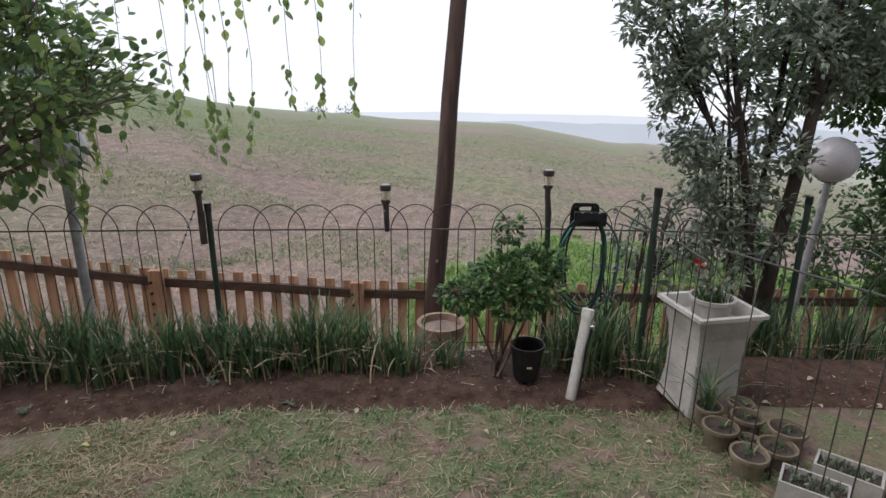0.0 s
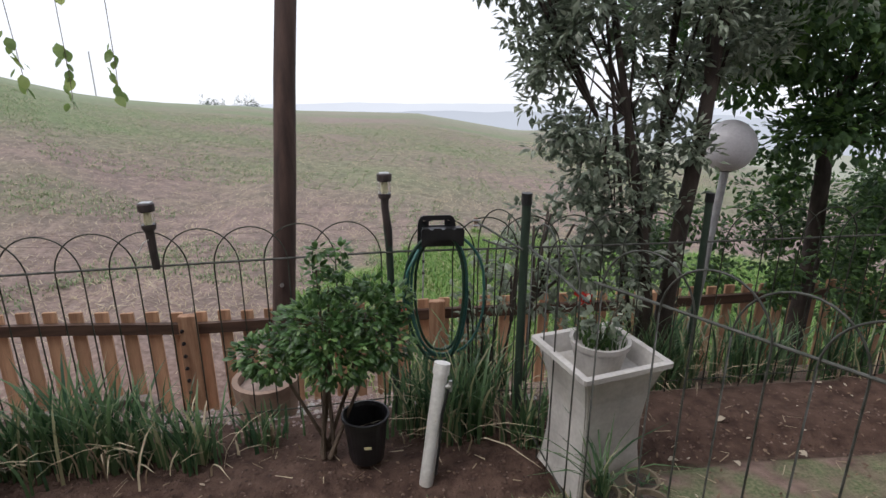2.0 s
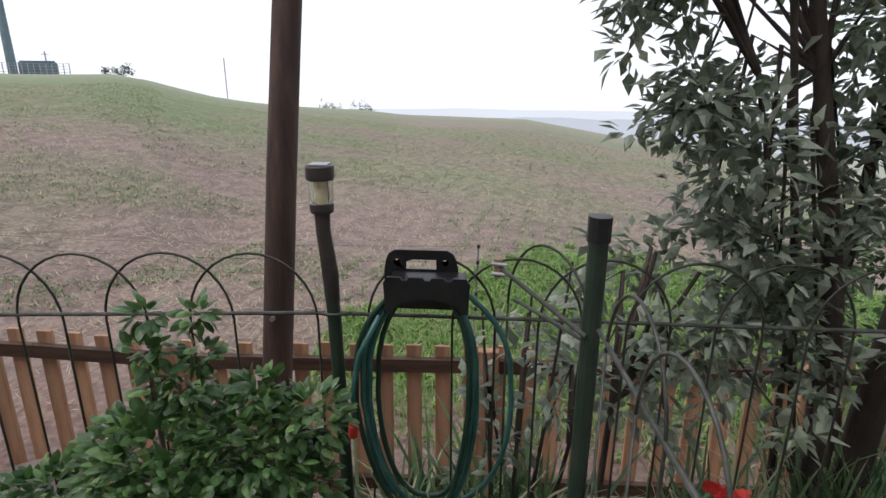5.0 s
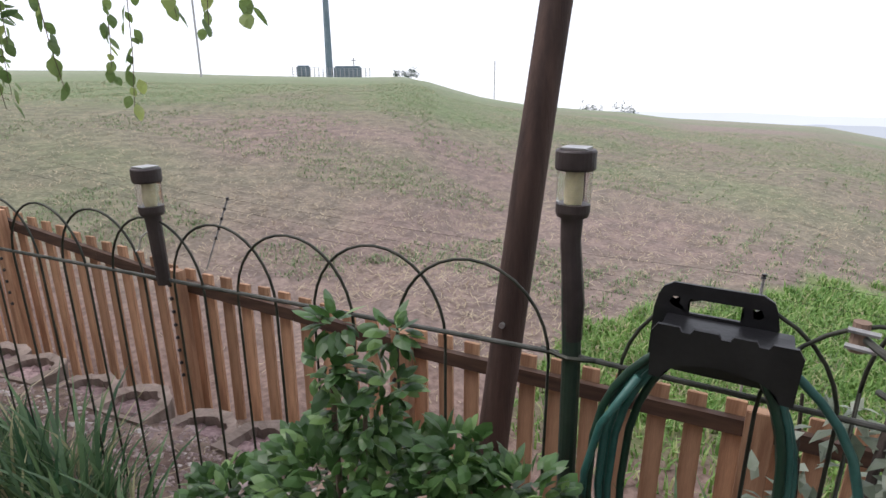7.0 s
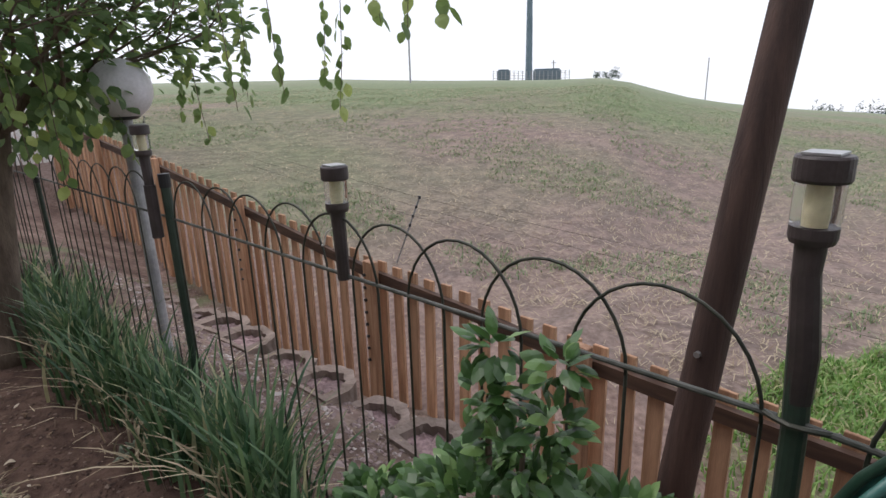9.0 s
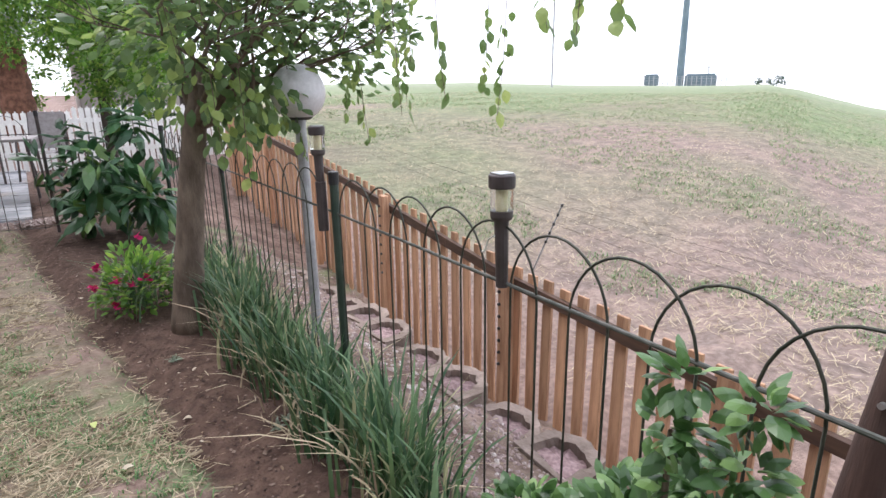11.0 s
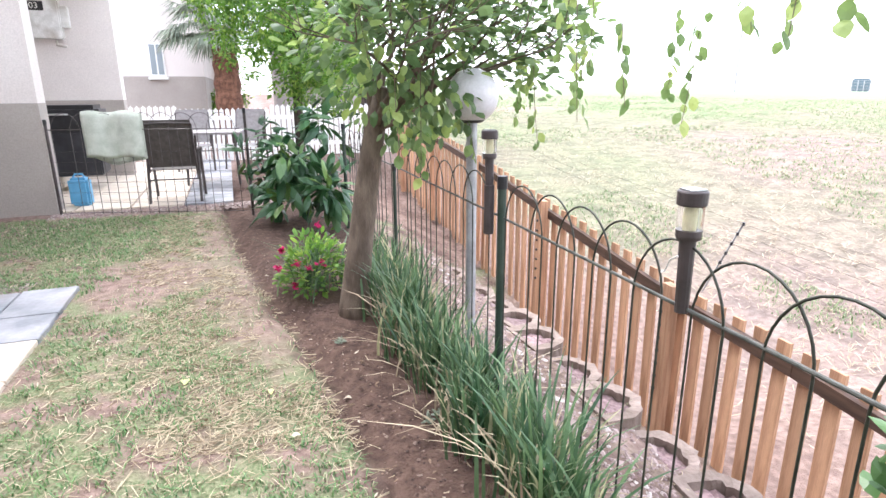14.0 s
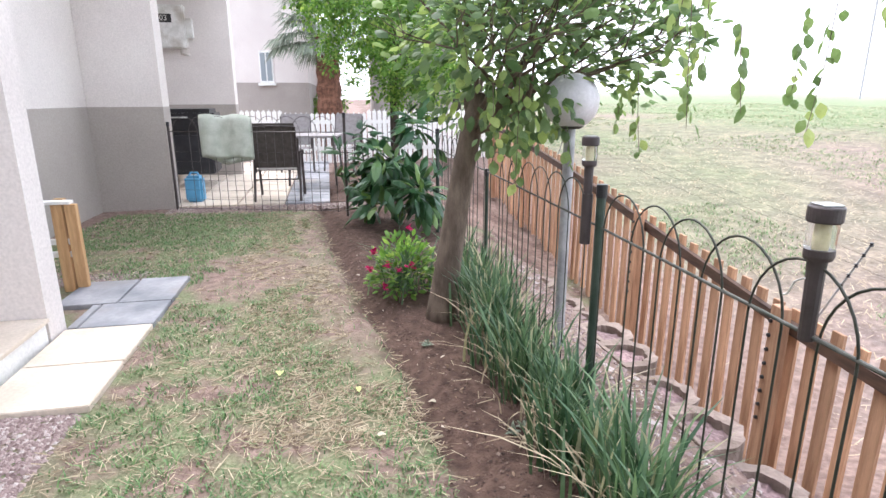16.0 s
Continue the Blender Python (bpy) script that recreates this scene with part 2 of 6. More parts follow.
def ground_material():
    m, nt, ln, b = mat_base("garden_and_field_ground")

    def att(n):
        a = nt.new("ShaderNodeAttribute")
        a.attribute_name = n
        return a.outputs["Fac"]
    n1, n2, n3, n4 = (noise_tex(nt, ln, s, d, "Object") for s, d in ((4.5, 6), (14, 5), (70, 3), (0.09, 5)))
    soil = ramp(nt, ln, n2, (0.055, 0.033, 0.026), (0.135, 0.086, 0.067), 0.3, 0.7)
    bare = ramp(nt, ln, n2, (0.15, 0.10, 0.085), (0.31, 0.225, 0.19), 0.3, 0.7)
    turf = ramp(nt, ln, n3, (0.10, 0.13, 0.06), (0.25, 0.255, 0.155), 0.3, 0.7)
    lawn = mixc(nt, ln, ramp(nt, ln, n1, (0, 0, 0), (1, 1, 1), 0.42, 0.62), turf, bare)
    fld_d = ramp(nt, ln, n2, (0.18, 0.136, 0.118), (0.305, 0.24, 0.21), 0.3, 0.7)
    fld_g = ramp(nt, ln, n2, (0.12, 0.165, 0.08), (0.225, 0.26, 0.145), 0.3, 0.7)
    patch = ramp(nt, ln, noise_tex(nt, ln, 3.2, 6, "Object", (1, 0.7, 1)), (0.78, 0.78, 0.79), (1.18, 1.15, 1.13), 0.36, 0.64)
    mg = nt.new("ShaderNodeMath")
    mg.operation = "ADD"
    ln.new(n4, mg.inputs[0])
    ln.new(att("green"), mg.inputs[1])
    field = mixc(nt, ln, ramp(nt, ln, mg.outputs[0], (0, 0, 0), (1, 1, 1), 0.36, 0.66), fld_d, fld_g)
    field = mixc(nt, ln, 1.0, field, patch, "MULTIPLY")
    verge = ramp(nt, ln, n2, (0.12, 0.23, 0.04), (0.22, 0.36, 0.08), 0.3, 0.7)
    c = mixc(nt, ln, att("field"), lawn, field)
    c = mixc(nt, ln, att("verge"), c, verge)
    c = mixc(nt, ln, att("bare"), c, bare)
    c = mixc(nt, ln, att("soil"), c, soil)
    # distance haze painted into the ground colour
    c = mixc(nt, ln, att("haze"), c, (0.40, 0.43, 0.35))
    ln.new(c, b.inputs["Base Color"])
    b.inputs["Roughness"].default_value = 0.95
    b.inputs["Specular IOR Level"].default_value = 0.2
    s = nt.new("ShaderNodeMath")
    s.operation = "ADD"
    ln.new(n2, s.inputs[0])
    ln.new(n3, s.inputs[1])
    bump(nt, ln, b, s.outputs[0], 0.7, 0.02)
    return m


M["ground"] = ground_material()


# ---- helpers ----
def thing(name, loc=(0, 0, 0), label="", category="", group="", kind="", rz=0.0):
    ob = new(name)
    ob.location = loc
    ob.rotation_euler = (0, 0, radians(rz))
    return tagged(ob, label, category, group, kind)


def part(name, bm, material, parent=None, label="", smooth=False, kind="", category="", group=""):
    me = bpy.data.meshes.new(name)
    bmesh.ops.recalc_face_normals(bm, faces=bm.faces)
    bm.to_mesh(me)
    bm.free()
    if smooth:
        me.shade_smooth()
    for mt in (material if isinstance(material, (list, tuple)) else [material]):
        me.materials.append(mt)
    ob = new(name, me)
    ob.parent = parent
    return tagged(ob, label, category, group, kind)


def raw(name, verts, faces, material, parent=None, label="", smooth=False, kind="", category="", group="", index=None):
    me = bpy.data.meshes.new(name)
    me.from_pydata([tuple(v) for v in verts], [], faces)
    if smooth:
        me.shade_smooth()
    for mt in (material if isinstance(material, (list, tuple)) else [material]):
        me.materials.append(mt)
    if index is not None:
        me.polygons.foreach_set("material_index", index)
    ob = new(name, me)
    ob.parent = parent
    return tagged(ob, label, category, group, kind)


def box(bm, c, s, m=None, bevel=0.0):
    mm = Matrix.Translation(c) @ Matrix.Diagonal((*s, 1))
    r = bmesh.ops.create_cube(bm, size=1, matrix=(m @ mm) if m else mm)
    if bevel:
        ed = list({e for v in r["verts"] for e in v.link_edges})
        bmesh.ops.bevel(bm, geom=ed, offset=bevel, segments=2, affect="EDGES")
    return r["verts"]


def tube(bm, pts, rad, sides=8, cap=True):
    """A tube along points; rad is one radius or one a point."""
    pts = [Vector(p) for p in pts]
    rs = rad if isinstance(rad, (list, tuple)) else [rad] * len(pts)
    rings, prev = [], None
    for i, p in enumerate(pts):
        d = (pts[min(i + 1, len(pts) - 1)] - pts[max(i - 1, 0)]).normalized()
        if prev is None:
            a = d.orthogonal().normalized()
        else:
            a = (prev - d * prev.dot(d)).normalized()
        prev = a
        b = d.cross(a)
        rings.append([bm.verts.new(p + (a * math.cos(2 * math.pi * k / sides) + b * math.sin(2 * math.pi * k / sides)) * rs[i]) for k in range(sides)])
    for r0, r1 in zip(rings, rings[1:]):
        for k in range(sides):
            bm.faces.new((r0[k], r0[(k + 1) % sides], r1[(k + 1) % sides], r1[k]))
    if cap:
        bm.faces.new(rings[0][::-1])
        bm.faces.new(rings[-1])
    return bm


def lathe(bm, prof, sides=24, c=(0, 0, 0)):
    """A turned shape from (radius, height) pairs."""
    rings = []
    for r, z in prof:
        rings.append([bm.verts.new((c[0] + r * math.cos(2 * math.pi * k / sides), c[1] + r * math.sin(2 * math.pi * k / sides), c[2] + z)) for k in range(sides)] if r > 1e-5 else [bm.verts.new((c[0], c[1], c[2] + z))])
    for a, b in zip(rings, rings[1:]):
        for k in range(sides):
            q = [a[k % len(a)], a[(k + 1) % len(a)], b[(k + 1) % len(b)], b[k % len(b)]]
            u = []
            for v in q:
                if v not in u:
                    u.append(v)
            if len(u) > 2:
                bm.faces.new(u)
    return bm


LEAF = ((0, 0, 0), (0.28, 0.36, 0.03), (0.5, 0.42, 0.0), (0.8, 0.27, -0.04), (1, 0, -0.10), (0.8, -0.27, -0.04), (0.5, -0.42, 0.0), (0.28, -0.36, 0.03), (0.5, 0, 0.08))
LEAF_F = ((0, 1, 8), (1, 2, 8), (2, 3, 8), (3, 4, 8), (4, 5, 8), (5, 6, 8), (6, 7, 8), (7, 0, 8))
LEAF6 = ((0, 0, 0), (0.4, 0.4, 0.04), (1, 0, -0.08), (0.4, -0.4, 0.04), (0.5, 0, 0.1))
LEAF6_F = ((0, 1, 4), (1, 2, 4), (2, 3, 4), (3, 0, 4))


def leaves(name, spots, size, material, parent=None, width=1.0, rng=None, droop=0.3, simple=False, label="", smooth=False, kind="", category=""):
    """Many leaves in one mesh; spots are (place, way outwards)."""
    rng = rng or random.Random(5)
    T, F = (LEAF6, LEAF6_F) if simple else (LEAF, LEAF_F)
    t = np.array(T)
    V, faces = [], []
    k = 0
    for p, d in spots:
        d = Vector(d)
        d = Vector((d.x + rng.uniform(-.6, .6), d.y + rng.uniform(-.6, .6), d.z + rng.uniform(-.5, .5) - droop))
        if d.length < 1e-3:
            d = Vector((0, 0, -1))
        d.normalize()
        up = Vector((rng.uniform(-.6, .6), rng.uniform(-.6, .6), 1))
        s = d.cross(up)
        if s.length < 1e-3:
            s = d.orthogonal()
        s.normalize()
        n = s.cross(d)
        z = size * rng.uniform(0.6, 1.25)
        A = np.array([d * z, s * z * width, n * z])
        V.append(t @ A + np.array(p))
        faces.extend([tuple(i + k for i in f) for f in F])
        k += len(T)
    return raw(name, np.concatenate(V) if V else [], faces, material, parent, label, smooth, kind, category)


def blades(name, roots, material, parent=None, h=(0.3, 0.5), w=0.012, bend=0.25, rng=None, label="", kind="", category="", seg=3):
    """Strap leaves or grass blades rising from roots (place, lean)."""
    rng = rng or random.Random(3)
    V, F = [], []
    for p, lean in roots:
        a = rng.uniform(0, 2 * math.pi)
        hh, ww = rng.uniform(*h), w * rng.uniform(0.6, 1.3)
        d = Vector((math.cos(a), math.sin(a), 0)) * rng.uniform(0.2, 1.0) * bend * hh * 2 + Vector(lean) * hh
        s = Vector((-math.sin(a), math.cos(a), 0)).normalized()
        k = len(V)
        for i in range(seg):
            f = i / seg
            c = Vector(p) + Vector((0, 0, hh)) * (f - 0.25 * f * f * min(1, bend * 2)) + d * f * f
            half = ww * 0.5 * (1 - f * f * 0.6)
            V += [c - s * half, c + s * half]
        V.append(Vector(p) + Vector((0, 0, hh * (1 - 0.3 * min(1, bend * 2)))) + d)
        for i in range(seg - 1):
            F.append((k + 2 * i, k + 2 * i + 1, k + 2 * i + 3, k + 2 * i + 2))
        F.append((k + 2 * seg - 2, k + 2 * seg - 1, k + 2 * seg))
    return raw(name, V, F, material, parent, label, False, kind, category)


# ---- ground ----
WOOD = ((12.0, 6.2, -0.5), (4.9, 5.35, -0.30), (2.9, 5.25, -0.29), (0.9, 5.15, -0.25), (-1.1, 5.06, -0.25), (-2.0, 4.99, -0.18), (-3.05, 4.9, -0.12), (-4.0, 4.80, 0.01), (-5.1, 4.67, 0.17),
        (-6.1, 4.56, 0.32), (-7.1, 4.45, 0.45), (-9.1, 4.22, 0.68), (-11.0, 4.0, 0.86), (-20.0, 3.0, 1.5))
EDGE = ((-9, 0.7), (-6.5, 1.02), (-5.47, 1.22), (-3.8, 1.62), (-2.8, 1.92), (-2.1, 2.12), (-1.7, 2.22), (-1.2, 2.33), (-0.65, 2.38), (-0.07, 2.42), (0.55, 2.46), (1.0, 2.42), (1.3, 2.55), (2.0, 2.6), (9, 2.5))


def edge(x):
    """Where the lawn meets the bed."""
    for (x0, y0), (x1, y1) in zip(EDGE, EDGE[1:]):
        if x <= x1:
            return y0 + (y1 - y0) * max(0, (x - x0) / (x1 - x0))
    return EDGE[-1][1]


def fence_y(x):
    return 3.15 if x > 0.45 else 3.15 + 0.1 * (x - 0.45)


def wood_line(x):
    """y and top height of the wooden fence at x."""
    for (x0, y0, z0), (x1, y1, z1) in zip(WOOD, WOOD[1:]):
        if x >= x1:
            f = (x0 - x) / (x0 - x1)
            return y0 + (y1 - y0) * f, z0 + (z1 - z0) * f
    return WOOD[-1][1:]


SKYLINE = ((-60, -0.17), (-30, -0.135), (-17.5, -0.098), (-14, -0.101), (-4, -0.0725), (8, -0.0665), (12.4, -0.058), (14.5, -0.0566), (20, -0.05), (24.5, -0.040), (27.4, -0.0300),
           (29.4, -0.0205), (31, -0.008), (33.4, -0.001), (38, -0.003), (45, 0.0006), (51, 0.003), (58.9, 0.010), (66, 0.011), (75, 0.013), (120, 0.03))


def skyline(a):
    for (a0, e0), (a1, e1) in zip(SKYLINE, SKYLINE[1:]):
        if a <= a1:
            f = min(1, max(0, (a - a0) / (a1 - a0)))
            return e0 + (e1 - e0) * f
    return SKYLINE[-1][1]


HILL = 170.0


def height(x, y):
    wy, wz = wood_line(min(11.9, max(-19.9, x)))
    zb = wz - 1.2 - 0.4 * min(1, max(0, (-2.6 - x) / 1.2))
    zg = 0.0
    f0 = fence_y(x) + 0.05
    if -8.0 < x < 3 and y < f0:
        e = edge(x)
        zg = 0.012 * noise.noise(Vector((x * 3, y * 3, 0))) + 0.006 * noise.noise(Vector((x * 11, y * 11, 3))) - 0.06 * math.exp(-((y - e - 0.1) / 0.09) ** 2) - 0.03 * min(1, max(0, (y - e) / 0.05))
    if y < f0:
        return zg
    if y < wy:
        f = (y - f0) / max(0.2, wy - 0.15 - f0)
        f = min(1, max(0, f))
        if zb > -0.45:
            return zb * f
        return -0.40 * (f / 0.42) ** 0.7 if f < 0.42 else -0.40 + (zb + 0.40) * ((f - 0.42) / 0.58) ** 0.6
    d = y - wy
    r = math.hypot(x - 0.6, y - 2.4)
    if r < 1:
        return zb
    a = math.degrees(math.atan2(-(x - 0.6), y - 2.4))
    e = skyline(a)
    rr = min(r, HILL)
    z = 1.28 + rr * e - (1.28 - zb + (wy - 2.4) * e) * math.exp(-max(0, d) / 45.0)
    if r > HILL:
        z -= (r - HILL) * 0.11 + 0.5
    return z + 0.02 * noise.noise(Vector((x * 1.5, y * 1.5, 0))) * min(1, d)


def graded(lo, hi, step, far, grow):
    v = list(np.arange(lo, hi, step))
    s, x = step, hi
    up, dn = [], []
    while x < far:
        up.append(x)
        s *= grow
        x += s
    s, x = step, lo - step
    while x > -far:
        dn.append(x)
        s *= grow
        x -= s
    return dn[::-1] + v + up


def build_ground():
    gx, gy = graded(-8, 3, 0.07, 1500, 1.13), graded(-1.5, 7, 0.07, 1500, 1.13)
    nx, ny = len(gx), len(gy)
    V = [(x, y, height(x, y)) for y in gy for x in gx]
    F = [(j * nx + i, j * nx + i + 1, (j + 1) * nx + i + 1, (j + 1) * nx + i) for j in range(ny - 1) for i in range(nx - 1)]
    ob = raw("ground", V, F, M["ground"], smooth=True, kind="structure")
    att = {k: np.zeros(len(V)) for k in ("field", "verge", "bare", "soil", "haze", "green")}
    sm = lambda v, a, b: min(1, max(0, (v - a) / (b - a)))
    for i, (x, y, z) in enumerate(V):
        n = noise.noise(Vector((x * 2.2, y * 2.2, 1))) * 0.16 + noise.noise(Vector((x * 9, y * 9, 2))) * 0.05
        wy = wood_line(min(11.9, max(-19.9, x)))[0]
        if y > wy:
            d = y - wy
            att["field"][i] = 1
            att["green"][i] = -0.12 + 0.12 * sm(d, 3, 22) + 0.21 * sm(-x, 3, 36)
            if x > -1.1:
                att["verge"][i] = 0.9 * sm(x + n * 3, -0.95, -0.5) * sm(d + n * 3, 0.8, 1.9) * (1 - sm(d + n * 4, min(6.4, 2.7 + 1.3 * (x + 0.9)), min(7.2, 3.4 + 1.3 * (x + 0.9))))
            att["bare"][i] = (1 - sm(d + n * 5, 1.0, 2.2)) * (1 - 0.9 * att["verge"][i])
            # painted haze grows from 30 m to 200 m out
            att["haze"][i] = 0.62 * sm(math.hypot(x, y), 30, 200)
        else:
            e = edge(x)
            att["soil"][i] = sm(y + n * 0.6, e - 0.03, e + 0.05)
            if y > fence_y(x) + 0.1:
                att["bare"][i], att["soil"][i] = 0.8, sm(n, -0.06, 0.05) * 0.75
            q = ((x + 3.7) / 0.75) ** 2 + ((y - 0.95) / 0.38) ** 2
            att["bare"][i] = max(att["bare"][i], 0.85 * sm(1.25 - q + n * 5, 0.2, 0.7))
            if -6.2 < x < -2.2 and y < e:
                att["bare"][i] = max(att["bare"][i], 0.6 * sm(y + n, e - 0.45, e - 0.3))
            if x < -6.1:
                att["bare"][i] = sm(-x + n - 0.16 * y, 6.1, 6.3)
            if x < -3.5 and y < 0.2:
                att["bare"][i] = max(att["bare"][i], sm(-y + n, 0.1, 0.5) * sm(-x, 4.9, 5.4))
    for k, v in att.items():
        a = ob.data.attributes.new(k, "FLOAT", "POINT")
        a.data.foreach_set("value", v)
    return ob


build_ground()


def ridge(name, R, a0, a1, top, amp, color, seed):
    """A far hill line that glows in a painted haze colour."""
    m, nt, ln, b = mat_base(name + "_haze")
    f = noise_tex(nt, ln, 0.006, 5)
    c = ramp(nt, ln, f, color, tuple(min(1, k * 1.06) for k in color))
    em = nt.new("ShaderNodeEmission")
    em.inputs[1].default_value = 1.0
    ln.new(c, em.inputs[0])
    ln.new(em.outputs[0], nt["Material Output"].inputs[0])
    V, F = [], []
    n = 160
    for i in range(n + 1):
        a = radians(a0 + (a1 - a0) * i / n)
        z = 1.3 + R * (top + amp * noise.fractal(Vector((i * 0.06, seed, 0)), 1, 2, 4))
        for zz, rr in ((z, R), (z - 30, R - 60), (-420, R - 120)):
            V.append((-rr * math.sin(a), rr * math.cos(a), zz))
    for i in range(n):
        for k in (0, 1):
            F.append((3 * i + k, 3 * i + 3 + k, 3 * i + 4 + k, 3 * i + 1 + k))
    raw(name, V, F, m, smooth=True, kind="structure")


# the farther ridge is painted paler and bluer to stand for haze
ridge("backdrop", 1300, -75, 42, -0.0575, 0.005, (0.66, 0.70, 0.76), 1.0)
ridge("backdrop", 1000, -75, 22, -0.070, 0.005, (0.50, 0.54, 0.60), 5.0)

# ---- house ----
HO = pose(-6.5, -0.70, 0, 0, 0, 8)


def hpart(name, c, s, mat, parent=None, kind="structure", bevel=0.0, label="", category=""):
    bm = bmesh.new()
    box(bm, c, s, HO, bevel)
    return part(name, bm, mat, parent, label, kind=kind, category=category)


def two_tone(name, c, s, top=3.4, band=1.23):
    """A plastered wall, taupe to the band and cream above."""
    w = thing(name, kind="structure")
    hpart("lower_plaster", (c[0], c[1], band / 2 - 0.1), (s[0], s[1], band + 0.2), M["wall_dark"], w, "")
    hpart("upper_plaster", (c[0], c[1], (band + top) / 2), (s[0] - 0.004, s[1] - 0.004, top - band), M["wall_light"], w, "")
    return w


two_tone("wall_corner", (-0.15, -0.41), (0.30, 0.82))
two_tone("wall_side", (2.08, -0.99), (4.76, 0.34))
hpart("wall_column", (4.025, -0.245, 1.6), (0.19, 1.17, 3.6), M["wall_light"])
two_tone("wall_porch", (7.2, -1.75), (7.2, 0.3))
two_tone("wall_recess", (-3.35, -1.45), (0.3, 3.6))
two_tone("wall_alcove", (-1.75, -0.97), (2.9, 0.3))
bm = bmesh.new()
box(bm, (-1.75, -0.5, 3.5), (3.8, 1.7, 0.2), HO)
box(bm, (5.2, -1.1, 3.5), (11.0, 1.9, 0.2), HO)
part("ceiling_eaves", bm, M["wall_light"], kind="structure")
st = thing("step", kind="structure")
hpart("riser", (5.03, -0.63, 0.065), (1.80, 1.92, 0.13), M["white_paint"], st, "")
hpart("tread", (5.02, -0.63, 0.142), (1.80, 1.96, 0.024), M["slab_cream"], st, "", 0.004)
hpart("wall_back", (10.9, 0.3, 1.5), (0.25, 4.2, 3.2), M["wall_light"])


# ---- path slabs ----
def slabs():
    walk_ob = thing("path", kind="structure")
    for u, v, su, sv, k in ((4.71, 0.59, 0.46, 0.48, 0), (4.23, 0.59, 0.50, 0.48, 0), (3.77, 0.62, 0.42, 0.42, 1), (3.29, 0.66, 0.54, 0.34, 1), (3.30, 0.30, 0.52, 0.38, 1), (3.77, 0.38, 0.40, 0.06, 1)):
        if su:
            hpart("slab", (u, v, 0.004), (su - 0.008, sv - 0.008, 0.05), M["slab_slate" if k else "slab_cream"], walk_ob, "", 0.004)


slabs()


# ---- patio beyond the gate ----
def patio():
    p = thing("patio", kind="structure")
    for i in range(9):
        for j in range(4):
            u, v = -0.33 - i * 0.58, -0.15 + j * 0.58
            hpart("tile", (u, v, 0.0), (0.56, 0.56, 0.05), M["slab_slate" if j == 3 else "slab_cream"], p, "", 0.004)
    hpart("kerb", (-1.7, -0.62, 0.11), (3.0, 0.42, 0.22), M["slab_cream"], None)


patio()


# ---- wire fences ----
def wire_panel(name, p0, p1, pitch=0.104, rail=0.83, top=0.985, group="arched garden fence panels", mat=None, bottom=0.06, label="", r=0.0032, sx=0, mesh_low=False, zs=1.0):
    """An arched panel: overlapping hoops, one rail, a low wire."""
    mat = mat or M["iron"]
    p0, p1 = Vector((*p0, 0)), Vector((*p1, 0))
    L = (p1 - p0).length
    d = (p1 - p0) / L
    th = thing(name, p0, label or "dark green arched wire garden fence panel with overlapping hoops", "fence", group)
    W = 0.312
    n = int((L - W) / 0.208) + 1
    off = (L - W - (n - 1) * 0.208) / 2
    if n < 1:
        n, off, W = 1, 0, L
    bm = bmesh.new()
    P = lambda s, z: d * s + Vector((0, 0, z * zs))
    tube(bm, [P(0, rail), P(L, rail)], r * 1.6, 8)
    part("rail", bm, M["rail"] if mat is M["iron"] else mat, th)
    bm = bmesh.new()
    tube(bm, [P(0, bottom), P(L, bottom)], r * 1.1, 5)
    if mesh_low:
        for k in range(1, 7):
            wm = bmesh.new()
            tube(wm, [P(0, bottom + k * 0.1), P(L, bottom + k * 0.1)], r * 0.6, 4)
            part("cross_wire", wm, mat, th)
    part("bottom_wire", bm, mat, th)
    for i in range(n):
        a = off + i * 0.208
        bm = bmesh.new()
        pts = [P(a, 0.0)] + [P(a, z) for z in (0.3, rail - 0.02)]
        R = W / 2
        hgt = top - rail + 0.02
        for k in range(17):
            q = math.pi * k / 16
            pts.append(P(a + R - R * math.cos(q), rail - 0.02 + hgt * math.sin(q)))
        pts += [P(a + W, 0.3), P(a + W, 0.0)]
        tube(bm, pts, r, 6)
        h = part("hoop", bm, mat, th, smooth=True)
        h.location = d.cross(Vector((0, 0, 1))) * (0.006 if i % 2 else -0.001)
    return th


def post(name, x, y, h, r=0.018, lean=(0, 0), label="", cap=True, group="fence posts", mat=None, z0=-0.1):
    th = thing(name, (x, y, z0), label or "dark green painted round steel fence post", "fence post", group)
    bm = bmesh.new()
    tube(bm, [(0, 0, 0), (lean[0], lean[1], h - z0)], r, 14)
    part("shaft", bm, mat or M["post_green"], th, smooth=False)
    if cap:
        bm = bmesh.new()
        tube(bm, [(lean[0], lean[1], h - z0 - 0.045), (lean[0], lean[1], h - z0 + 0.006)], r * 1.18, 14)
        part("cap", bm, M["black_plastic"], th)
    return th


wire_panel("wire_fence", (0.462, 3.148), (-1.54, 2.95))
wire_panel("wire_fence", (-1.59, 2.945), (-3.33, 2.74))
wire_panel("wire_fence", (-3.37, 2.735), (-5.2, 2.48))
wire_panel("wire_fence", (0.49, 3.15), (2.0, 3.15))
wire_panel("wire_fence", (2.04, 3.15), (4.0, 3.2))
th = thing("side_rail", (0.89, 3.14, 0.962), "straight grey-green steel rail clamped rustily to a fence hoop", "fence rail")
bm = bmesh.new()
tube(bm, [(0, 0, 0), (0.17, -0.19, -0.077)], 0.0055, 8)
part("rail", bm, M["rail"], th)
bm = bmesh.new()
tube(bm, [(-0.006, 0.006, -0.022), (-0.006, 0.006, 0.022)], 0.011, 10)
